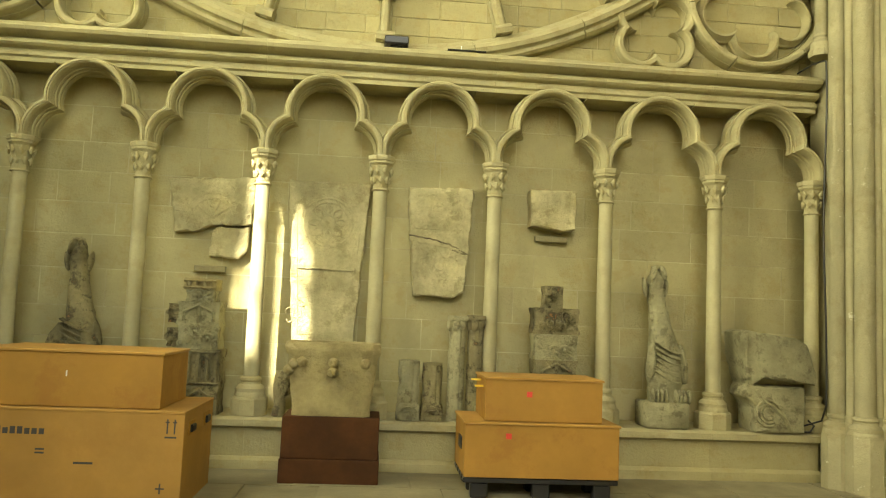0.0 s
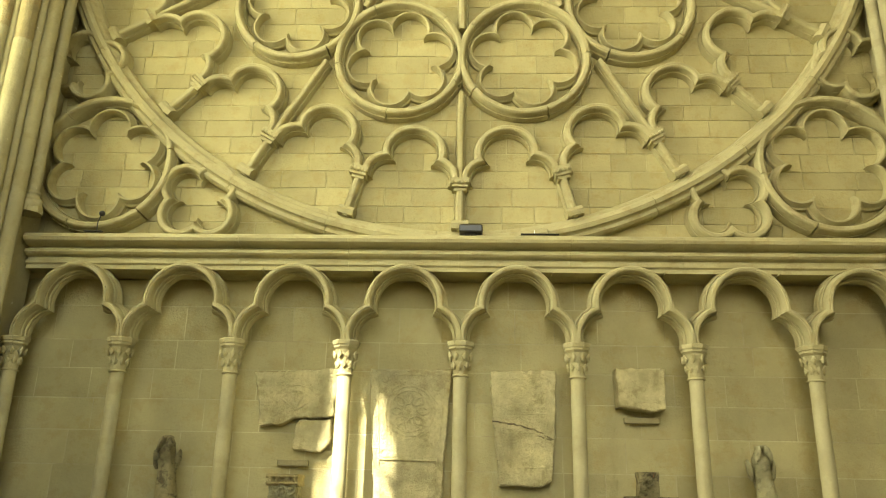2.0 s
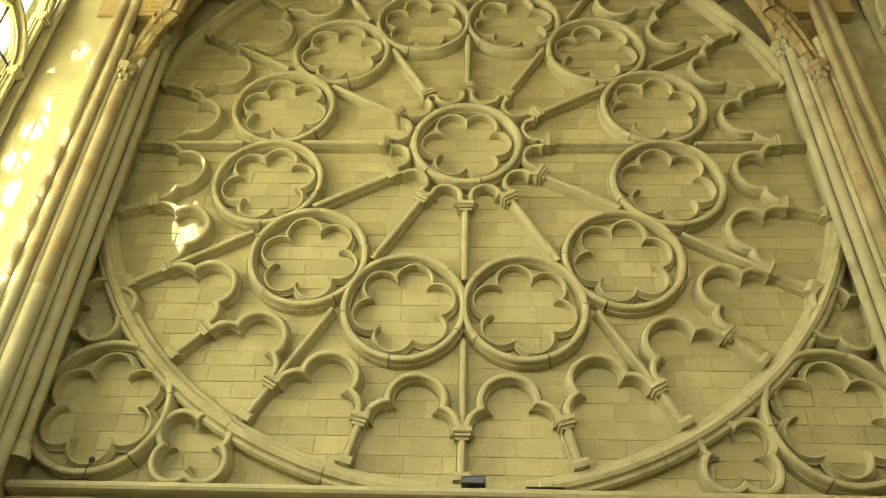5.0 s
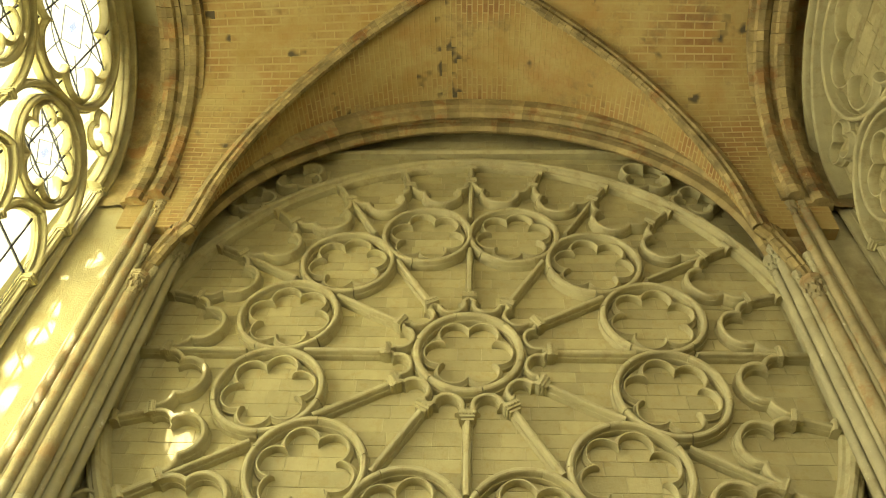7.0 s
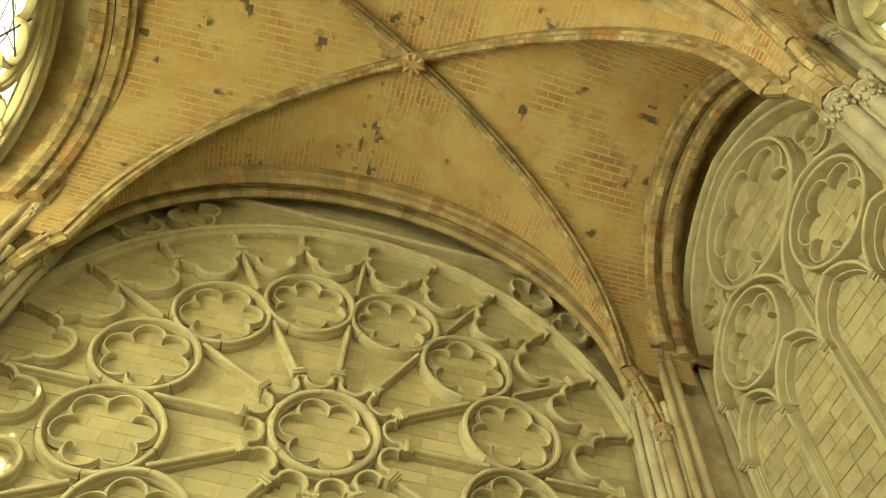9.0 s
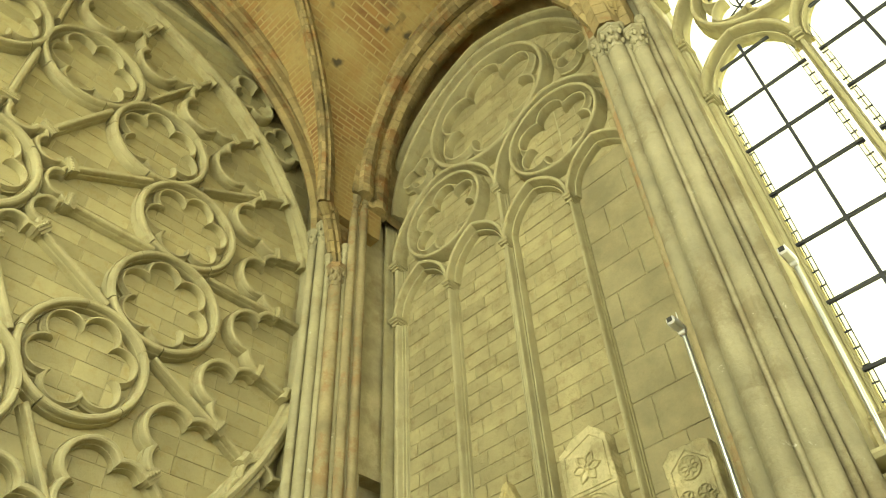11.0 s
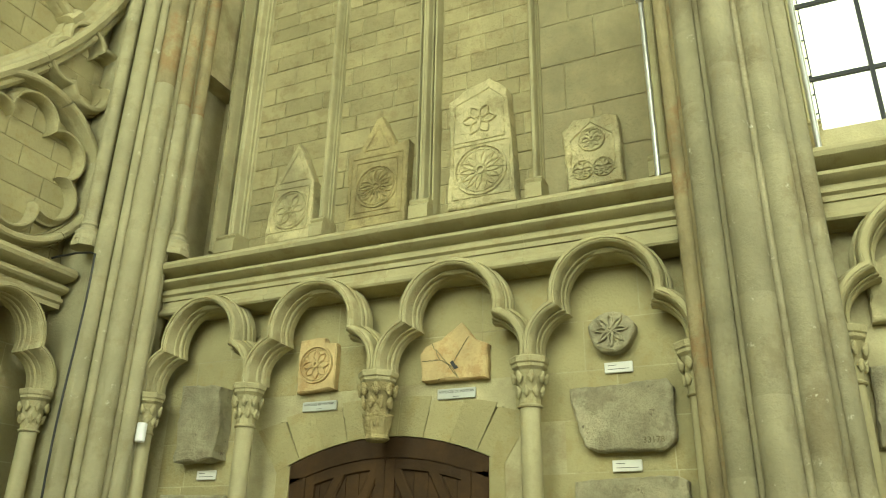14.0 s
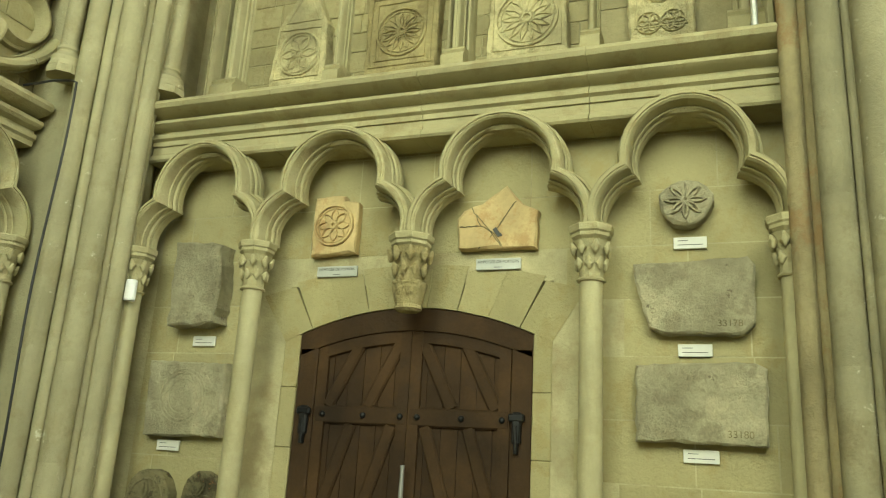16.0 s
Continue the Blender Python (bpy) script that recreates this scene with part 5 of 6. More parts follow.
wall_slab("small square carved block fixed to the wall", [(1.55, 2.74), (2.02, 2.75), (2.01, 2.36), (1.9, 2.33), (1.56, 2.38)], north_face, M_carved, 0.20, 25,
          lambda bm, P, d: [relief(bm, [(1.72, 2.68), (1.95, 2.69), (1.94, 2.42), (1.73, 2.42)], P, d, 0.008, 0.008, True)], jit=0.008)
for cx, cz, w in ((1.80, 2.26, 0.34), (-1.60, 1.80, 0.30)):
    b = thing("wall_bracket", "thin flat mounting plate under a hung stone", "bracket")
    part("plate", B((cx - w / 2, 8.12, cz - 0.03), (cx + w / 2, 8.19, cz + 0.03), 0.006), M_grey, b)


def lettering(text, size, parent, m, material):
    cu = bpy.data.curves.new("lettering", "FONT")
    cu.body, cu.size, cu.extrude, cu.align_x = text, size, 0.0006, "CENTER"
    tmp = new("lettering_source", cu)
    me = bpy.data.meshes.new_from_object(tmp)
    bpy.data.objects.remove(tmp)
    me.materials.append(material)
    ob = new("lettering", me)
    ob.parent = parent
    ob.matrix_basis = m
    return ob


def label_card(y, z, w, h, kind=0):
    """A white label on the side wall with printed lines."""
    c = thing("label_card", "small white printed label beneath a stone", "label", "museum labels")
    lo, hi = (5.112, y - w / 2, z - h / 2), (5.13, y + w / 2, z + h / 2)
    bm = B(lo, hi, 0.003)
    part("card", bm, M_enamel if kind else M_paper, c)
    if kind:
        lettering("HYPOGÉE DE POITIERS", 0.027, c, pose(5.1105, y, z + 0.005, 90, 0, -90), M_ink)
        lines = [(-0.022, 0.0, 0.05)]
    else:
        lines = [(0.014, w * 0.22, w * 0.30), (-0.012, 0.0, w * 0.75)]
    for dz, off, lw in lines:
        part("printed_line", B((5.1105, y + off - lw / 2, z + dz - 0.0018), (5.114, y + off + lw / 2, z + dz + 0.0018)), M_ink, c, smooth=0)


label_card(5.505, 2.80, 0.31, 0.075, 1)
label_card(4.34, 2.815, 0.30, 0.075, 1)
for y, z in ((3.155, 2.905), (3.145, 2.26), (3.13, 1.67), (6.535, 2.31), (6.72, 1.57)):
    label_card(y, z, 0.19, 0.072)
lettering("33178", 0.055, bpy.data.objects["stone_slab.002"], pose(5.0285, 2.95, 2.385, 90, 0, -90), M_dark)
lettering("33180", 0.055, bpy.data.objects["stone_slab.003"], pose(5.0285, 2.92, 1.775, 90, 0, -90), M_dark)

# ---------------------------------------------------------------- door
DY0, DY1, DZ, DR = 4.10, 5.75, 2.365, 0.175


def head(y, drop=0.0):
    return DZ - drop + DR * (1 - ((y - (DY0 + DY1) / 2) / ((DY1 - DY0) / 2)) ** 2)


def arch_panel(bm, y0, y1, z0, x0, x1, drop=0.0, top=None, n=12):
    """A panel between two sides with an arched top (or an arched foot, where top is given)."""
    rows = []
    for x in (x0, x1):
        row = []
        for i in range(n + 1):
            y = y0 + (y1 - y0) * i / n
            h = head(y, drop)
            row.append((bm.verts.new((x, y, z0 if top is None else h)), bm.verts.new((x, y, h if top is None else top))))
        rows.append(row)
    for r in rows:
        for i in range(n):
            bm.faces.new((r[i][0], r[i + 1][0], r[i + 1][1], r[i][1]))
    for i in range(n):
        for k in (0, 1):
            bm.faces.new((rows[0][i][k], rows[0][i + 1][k], rows[1][i + 1][k], rows[1][i][k]))
    for i in (0, n):
        bm.faces.new((rows[0][i][0], rows[0][i][1], rows[1][i][1], rows[1][i][0]))
    return bm


surround = thing("door_arch", "flat arch of dressed voussoirs over the doorway", "arch", kind="structure")


def voussoir(y0, y1, spread, top, x0, x1, n=5):
    """One wedge of a flat arch: its foot follows the door's head, its joints fan out."""
    bm = bmesh.new()
    c = (DY0 + DY1) / 2
    rows = []
    for x in (x0, x1):
        ys = [y0 + (y1 - y0) * i / n for i in range(n + 1)]
        rows.append([(bm.verts.new((x, y, head(y))), bm.verts.new((x, c + (y - c) * spread, top - 0.16 * ((y - c) / 0.94) ** 2))) for y in ys])
    for r in rows:
        for i in range(n):
            bm.faces.new((r[i][0], r[i + 1][0], r[i + 1][1], r[i][1]))
    for i in range(n):
        for k in (0, 1):
            bm.faces.new((rows[0][i][k], rows[0][i + 1][k], rows[1][i + 1][k], rows[1][i][k]))
    for i in (0, n):
        bm.faces.new((rows[0][i][0], rows[0][i][1], rows[1][i][1], rows[1][i][0]))
    return bm


for i in range(9):
    a, b = DY0 - 0.12 + (DY1 - DY0 + 0.24) * i / 9, DY0 - 0.12 + (DY1 - DY0 + 0.24) * (i + 1) / 9
    part("voussoir", voussoir(a + 0.002, b - 0.002, 1.22, 2.80 + 0.03 * (i % 2), 5.133, 5.5), M_ashlar, surround, smooth=0)
for y0, y1 in ((DY0 - 0.12, DY0), (DY1, DY1 + 0.12)):
    for i in range(6):
        part("jamb_stone", B((5.137, y0, 0.4 * i + 0.001), (5.5, y1, 0.4 * i + 0.399 if i < 5 else 2.36), 0.006), M_ashlar, surround)

door = thing("door_1", "closed double door of dark brown braced oak planks", "door", kind="structure")
bm = bmesh.new()
arcs = [[bm.verts.new((x, y, head(y, drop))) for y in [DY0 + 0.001 + (DY1 - DY0 - 0.002) * i / 20 for i in range(21)]] for x, drop in ((5.30, 0.004), (5.149, 0.004), (5.149, 0.150), (5.30, 0.150))]
for a, b in zip(arcs, arcs[1:] + arcs[:1]):
    for i in range(20):
        bm.faces.new((a[i], a[i + 1], b[i + 1], b[i]))
frame_p = part("door_frame", box(box(bm, (5.149, DY0 + 0.001, 0), (5.30, DY0 + 0.14, 2.27), 0.008), (5.149, DY1 - 0.14, 0), (5.30, DY1 - 0.001, 2.27), 0.008), M_oak, door)
# the leaves stand a little proud of the frame's back
for y0, y1, s in ((DY0 + 0.145, (DY0 + DY1) / 2 - 0.002, 1), ((DY0 + DY1) / 2 + 0.002, DY1 - 0.145, -1)):
    leaf = part("leaf", arch_panel(bmesh.new(), y0, y1, 0.02, 5.128, 5.16, 0.145), M_oak, door)
    n = 6
    for i in range(n):
        a, b = y0 + (y1 - y0) * i / n, y0 + (y1 - y0) * (i + 1) / n
        part("plank", arch_panel(bmesh.new(), a + 0.003, b - 0.003, 0.03, 5.120, 5.13, 0.15, None, 3), M_oak, leaf)
    for a, b in ((y0, y0 + 0.075), (y1 - 0.075, y1)):
        part("stile", arch_panel(bmesh.new(), a, b, 0.02, 5.092, 5.122, 0.145, None, 4), M_oak, leaf)
    bm = bmesh.new()
    rows = [[bm.verts.new((x, y, head(y, 0.145) - dz)) for y in [y0 + (y1 - y0) * i / 10 for i in range(11)]] for x, dz in ((5.122, 0.0), (5.094, 0.0), (5.094, 0.085), (5.122, 0.095))]
    for a, b in zip(rows, rows[1:]):
        for i in range(10):
            bm.faces.new((a[i], a[i + 1], b[i + 1], b[i]))
    part("top_rail", bm, M_oak, leaf)
    for z0, z1 in ((1.77, 1.89), (0.98, 1.10), (0.12, 0.30)):
        part("rail", B((5.090, y0, z0), (5.122, y1, z1), 0.012), M_oak, leaf)
    for za, zb, lo in ((1.89, 2.32, 0.14), (1.10, 1.77, 0.08), (0.30, 0.98, 0.10)):
        for k in (lo, lo + 0.43):                               # braces lean towards the meeting stiles
            ya, yb = [(y0 + (y1 - y0) * q if s > 0 else y1 - (y1 - y0) * q) for q in (k, k + 0.32)]
            part("brace", sweep(bmesh.new(), [(ya, za), (yb, zb)], [(-0.042, -0.004), (-0.042, 0.014), (-0.030, 0.026), (0.030, 0.026), (0.042, 0.014), (0.042, -0.004)],
                                lambda u, v, q: Vector((5.121 - q, u, v))), M_oak, leaf)
    leaf.location.x = 0.07
    for z in (1.83, 1.04):
        for k in (0.07, 0.46, 0.9):
            y = y0 + (y1 - y0) * k
            bm = bmesh.new()
            bmesh.ops.create_icosphere(bm, subdivisions=2, radius=0.021, matrix=Matrix.Translation((5.088, y, z)))
            part("stud", bm, M_iron, leaf)
for y, s in ((DY0 + 0.09, 1), (DY1 - 0.09, -1)):
    for z in (1.78, 0.45):
        h = part("hinge", box(box(B((5.105, y - 0.028, z - 0.09), (5.15, y + 0.028, z + 0.10), 0.01), (5.10, y - 0.012, z - 0.15), (5.15, y + 0.012, z + 0.02), 0.006), (5.10, y - 0.05, z + 0.04), (5.14, y + 0.05, z + 0.09), 0.01), M_iron, door)
part("door_handle", lathe(bmesh.new(), [(0.012, 1.22), (0.016, 1.26), (0.012, 1.50), (0.016, 1.53)], 5.07, (DY0 + DY1) / 2 - 0.03, 10), M_steel, door)


# ---------------------------------------------------------------- crates
def crate(label, x0, x1, y0, y1, z0, z1, lid=0.022, marks=(), over=0.012, material=None, frame_d=0.0):
    c = thing("shipping_crate", label, "crate")
    t = 0.016
    material = material or M_ply
    part("bottom", B((x0 + t, y0 + t, z0), (x1 - t, y1 - t, z0 + t)), material, c)
    part("front_panel", B((x0, y0, z0), (x1, y0 + t, z1 - lid), 0.003), material, c)
    part("back_panel", B((x0, y1 - t, z0), (x1, y1, z1 - lid), 0.003), material, c)
    part("end_panel", B((x0 + 0.001, y0 + t + 0.001, z0), (x0 + t, y1 - t - 0.001, z1 - lid), 0.003), material, c)
    part("end_panel", B((x1 - t, y0 + t + 0.001, z0), (x1 - 0.001, y1 - t - 0.001, z1 - lid), 0.003), material, c)
    part("lid", B((x0 - over, y0 - over, z1 - lid), (x1 + over, y1 + over, z1), 0.004), M_ply_edge, c)
    for nm, lo, hi, m in marks:
        part(nm, B(lo, hi, 0.0), m, c, smooth=0)
    return c


def arrows(x, y, z):
    out = []
    for dx in (-0.025, 0.025):
        out += [("printed_mark", (x + dx - 0.005, y - 0.002, z), (x + dx + 0.005, y + 0.004, z + 0.10), M_ink), ("printed_mark", (x + dx - 0.014, y - 0.0025, z + 0.075), (x + dx + 0.014, y + 0.004, z + 0.085), M_ink)]
    return out + [("printed_mark", (x - 0.04, y - 0.002, z - 0.03), (x + 0.04, y + 0.004, z - 0.018), M_ink)]


marks = arrows(-2.72, 6.0, 0.53) + arrows(-1.34, 6.0, 0.53)
rnd = random.Random(4)
for i in range(8):
    marks.append(("printed_mark", (-2.56 + 0.048 * i, 5.998, 0.505), (-2.56 + 0.048 * i + 0.034, 6.004, 0.505 + rnd.choice((0.04, 0.05))), M_ink))
marks += [("printed_mark", (-2.24, 5.998, 0.40), (-2.18, 6.004, 0.412), M_ink), ("printed_mark", (-2.24, 5.998, 0.375), (-2.18, 6.004, 0.387), M_ink), ("printed_mark", (-1.98, 5.998, 0.31), (-1.85, 6.004, 0.325), M_ink),
          ("printed_mark", (-1.42, 5.998, 0.15), (-1.36, 6.004, 0.16), M_ink), ("printed_mark", (-1.395, 5.9975, 0.12), (-1.385, 6.004, 0.19), M_ink)]
big = crate("large pale plywood crate with stencilled marks on the floor", -2.83, -1.25, 6.0, 6.95, 0.0, 0.685, 0.02, marks, 0.004, M_ply_edge)
for y in (6.22, 6.72):
    part("handle_recess", B((-1.2525, y - 0.09, 0.50), (-1.244, y + 0.09, 0.60), 0.003), M_ply, big)
    part("handle", B((-1.250, y - 0.06, 0.52), (-1.225, y + 0.06, 0.575), 0.008), M_iron, big)
crate("orange plywood crate stacked on a larger crate", -2.70, -1.44, 6.06, 6.80, 0.69, 1.085, 0.02, [("scuff", (-2.10, 6.0585, 0.90), (-2.09, 6.064, 0.94), M_paper)])
crate("long plywood crate on a black pallet", 0.80, 2.06, 6.6, 7.30, 0.165, 0.60, 0.02, [("red_sticker", (1.13, 6.5965, 0.47), (1.175, 6.604, 0.515), M_red), ("handle", (0.792, 6.8, 0.35), (0.802, 7.0, 0.45), M_iron)])
sm = crate("small plywood crate with yellow straps stacked on another", 0.96, 1.93, 6.66, 7.22, 0.605, 0.955, 0.02, [("red_sticker", (1.30, 6.6565, 0.80), (1.345, 6.664, 0.845), M_red), ("strap_end", (0.89, 6.80, 0.86), (0.962, 6.815, 0.875), M_yellow), ("strap_end", (0.88, 6.95, 0.90), (0.962, 6.965, 0.915), M_yellow)])
pallet = thing("pallet", "black plastic pallet under the crates", "pallet")
for y in (6.62, 6.90, 7.20):
    for x in (0.86, 1.36, 1.86):
        part("foot", B((x, y, 0.0), (x + 0.14, y + 0.10, 0.12), 0.01), M_black, pallet)
for y in (6.61, 6.76, 6.90, 7.05, 7.19):
    part("deck_board", B((0.80, y, 0.12), (2.06, y + 0.11, 0.16), 0.006), M_black, pallet)


# ---------------------------------------------------------------- stone fragments on the bench
def weathered(secs, seed=0, n=16, rough=0.02, square=0.0, freq=6.0):
    """A worn solid lofted through sections (height, x, y, half width, half depth)."""
    bm = bmesh.new()
    rings = []
    fine = []
    for a, b in zip(secs, secs[1:]):
        m = max(1, int((b[0] - a[0]) / 0.045))
        fine += [tuple(p + (q - p) * i / m for p, q in zip(a, b)) for i in range(m)]
    fine.append(secs[-1])
    for z, x, y, rx, ry in fine:
        row = []
        for i in range(n):
            a = 2 * math.pi * (i + 0.5) / n
            c, s = math.cos(a), math.sin(a)
            k = 1.0 / max(abs(c), abs(s)) if square else 1.0
            k = 1 + (k - 1) * square
            p = Vector((x + rx * c * k, y + ry * s * k, z))
            d = noise.noise(p * freq + Vector((seed * 7.3, 0, 0))) + 0.5 * noise.noise(p * freq * 2.7 + Vector((0, seed * 3.1, 0)))
            p += Vector((c, s, 0)) * d * rough
            row.append(bm.verts.new(p))
        rings.append(row)
    for a, b in zip(rings, rings[1:]):
        for i in range(n):
            bm.faces.new((a[i], a[(i + 1) % n], b[(i + 1) % n], b[i]))
    for r in (rings[0][::-1], rings[-1]):
        c = bm.verts.new(sum((v.co for v in r), Vector()) / n)
        for i in range(n):
            bm.faces.new((r[i], r[(i + 1) % n], c))
    return bm


def lump(name, label, category, secs, material, **k):
    ob = part(name, weathered(secs, **k), material, None, "", 50)
    return tagged(ob, label, category)


SB = 0.457


def ball(bm, place, radii, turn=0.0, seed=0):
    """A worn rounded lump, part of a carving."""
    g = bmesh.ops.create_icosphere(bm, subdivisions=2, radius=1.0)["verts"]
    for v in g:
        v.co *= 1 + 0.12 * noise.noise(v.co * 2.2 + Vector((seed, 0, 0)))
    bmesh.ops.scale(bm, vec=radii, verts=g)
    bmesh.ops.rotate(bm, matrix=Matrix.Rotation(radians(turn), 3, "Y"), verts=g)
    bmesh.ops.translate(bm, vec=place, verts=g)
    return bm


def beast(x, y, seed, lean=0.0):
    """A gargoyle stood on end: shoulders with ribs, a long neck and an open-mouthed head."""
    bm = weathered([(0.66, x + 0.03, y, 0.17, 0.14), (0.80, x + 0.01, y + 0.02, 0.165, 0.14), (1.00, x + 0.01, y + 0.02, 0.175, 0.15), (1.16, x + 0.02, y + 0.04, 0.165, 0.14), (1.28, x, y + 0.06, 0.13, 0.12),
                    (1.45, x - 0.02 + lean, y + 0.09, 0.105, 0.10), (1.72, x - 0.05 + lean, y + 0.12, 0.082, 0.085), (1.80, x - 0.055 + lean, y + 0.11, 0.085, 0.09)], seed, 22, 0.012, 0.15, 8.0)
    hx = x - 0.06 + lean
    ball(bm, (hx, y + 0.10, 1.86), (0.085, 0.10, 0.11), 0, seed)
    ball(bm, (hx - 0.045, y + 0.05, 1.93), (0.030, 0.075, 0.085), 14, seed)       # jaws, parted
    ball(bm, (hx + 0.050, y + 0.05, 1.94), (0.034, 0.075, 0.085), -16, seed)
    ball(bm, (hx, y + 0.08, 2.00), (0.060, 0.055, 0.022), 0, seed)
    for sx in (-1, 1):
        ball(bm, (hx + sx * 0.105, y + 0.12, 1.80), (0.026, 0.055, 0.10), sx * 8, seed + sx)     # ears
        ball(bm, (x + 0.02 + sx * 0.155, y - 0.01, 1.06), (0.045, 0.09, 0.20), sx * -6, seed + sx)   # folded limbs
    for i in range(6):
        v = 0.92 + 0.055 * i
        sweep(bm, [(x - 0.12, v + 0.07), (x - 0.05, v + 0.02), (x + 0.04, v - 0.02), (x + 0.12, v - 0.035)], [(-0.013, -0.05), (-0.004, 0.020), (0.006, 0.020), (0.015, -0.05)], lambda u, w, d: Vector((u, y - 0.115 - d, w)))
    return bm


def paws(bm, x, y, z):
    for k in range(4):
        ball(bm, (x + 0.042 * (k - 1.5), y, z), (0.022, 0.06, 0.075), 0, k)
    return bm


gar = beast(2.86, 7.74, 3)
paws(paws(gar, 2.77, 7.62, 0.755), 3.0, 7.63, 0.75)
box(gar, (2.63, 7.56, SB), (3.05, 7.90, 0.70), 0.018)
tagged(part("gargoyle", gar, M_lichen, None, "", 50), "upright grey gargoyle fragment on a square block", "gargoyle")
gar2 = beast(-2.66, 7.74, 8, -0.02)
box(gar2, (-2.92, 7.58, SB), (-2.42, 7.92, 0.70), 0.018)
ball(ball(gar2, (-2.83, 7.70, 0.98), (0.10, 0.12, 0.28), 16, 4), (-2.51, 7.70, 0.98), (0.10, 0.12, 0.28), -14, 5)
tagged(part("gargoyle", gar2, M_dark, None, "", 50), "upright worn dark gargoyle fragment behind the crates", "gargoyle")


def carved_block(x, y, z0, z1, w, d, seed, kind=0):
    """A small architectural fragment: a chipped block with mouldings, panels or leaf work on its face."""
    rnd = random.Random(seed)
    h = z1 - z0
    bm = weathered([(z0, x, y, w, d), (z0 + 0.015, x, y, w * 1.02, d), (z0 + 0.3 * h, x, y, w * 0.96, d * 0.96), (z1 - 0.3 * h, x, y, w * 0.96, d * 0.96), (z1 - 0.015, x, y, w * 1.02, d), (z1, x, y, w * 0.99, d)], seed, 28, 0.016, 0.96, 12)
    face = lambda u, v, q: Vector((u, y - d + 0.004 - q, v))
    if kind == 0:                                               # little shafts between two fillets
        for k in range(4):
            u = x + w * (-0.75 + 0.5 * k) + rnd.uniform(-0.01, 0.01)
            sweep(bm, [(u, z0 + 0.03), (u, z1 - 0.03)], roll(w * 0.15, 0.035), face)
        for v in (z0 + 0.022, z1 - 0.022):
            sweep(bm, [(x - w, v), (x + w, v)], roll(0.018, 0.034), face)
    elif kind == 1:                                             # curling leaves
        for k in range(7):
            u, v = x + rnd.uniform(-0.8, 0.8) * w, z0 + h * rnd.uniform(0.2, 0.8)
            a = rnd.uniform(0, 360)
            sweep(bm, arc(u, v, rnd.uniform(0.025, 0.05), a, a + rnd.uniform(160, 270), 9), [(-0.013, -0.02), (-0.006, 0.026), (0.006, 0.026), (0.013, -0.02)], face)
            ball(bm, (u, y - d, v), (0.022, 0.022, 0.026), 0, k)
    else:                                                       # a recessed panel with a pointed frame
        sweep(bm, [(x - 0.7 * w, z0 + 0.04), (x - 0.7 * w, z0 + 0.55 * h), (x, z1 - 0.03), (x + 0.7 * w, z0 + 0.55 * h), (x + 0.7 * w, z0 + 0.04)], roll(0.016, 0.032), face)
        sweep(bm, [(x, z0 + 0.03), (x, z1 - 0.05)], roll(0.014, 0.028), face)
    return bm


for x, w, z0, z1, m, kind in ((-1.50, 0.165, SB, 0.72, M_dark, 2), (-1.49, 0.16, 0.722, 1.04, M_dark, 0), (-1.545, 0.185, 1.042, 1.25, M_lichen, 1), (-1.55, 0.19, 1.252, 1.47, M_lichen, 2), (-1.55, 0.125, 1.472, 1.575, M_lichen, 1), (-1.55, 0.145, 1.577, 1.68, M_carved2, 0)):
    tagged(part("stone_fragment", carved_block(x, 7.70, z0, z1, w, 0.145, int(z0 * 50), kind), m, None, "", 40), "weathered carved block in a stack on the bench", "stone fragment")
for x, z in ((-1.77, 1.14), (-1.77, 1.36)):
    tagged(part("stone_fragment", carved_block(x, 7.66, z - 0.085, z + 0.085, 0.055, 0.06, int(z * 90), 1), M_dark, None, "", 40), "small reddish broken boss beside a stack of blocks", "stone fragment")
for x, w, z0, z1, m, kind in ((1.76, 0.20, SB, 0.82, M_lichen, 0), (1.76, 0.20, 0.822, 1.06, M_dark, 2), (1.757, 0.205, 1.062, 1.30, M_lichen, 1), (1.76, 0.215, 1.302, 1.55, M_dark, 1)):
    tagged(part("stone_fragment", carved_block(x, 7.74, z0, z1, w, 0.15, int(z0 * 70), kind), m, None, "", 40), "carved leafy block in a stack on the bench", "stone fragment")
tagged(part("stone_fragment", carved_block(1.73, 7.74, 1.552, 1.76, 0.09, 0.085, 9, 1), M_dark, None, "", 40), "small dark carved block on top of a stack", "stone fragment")


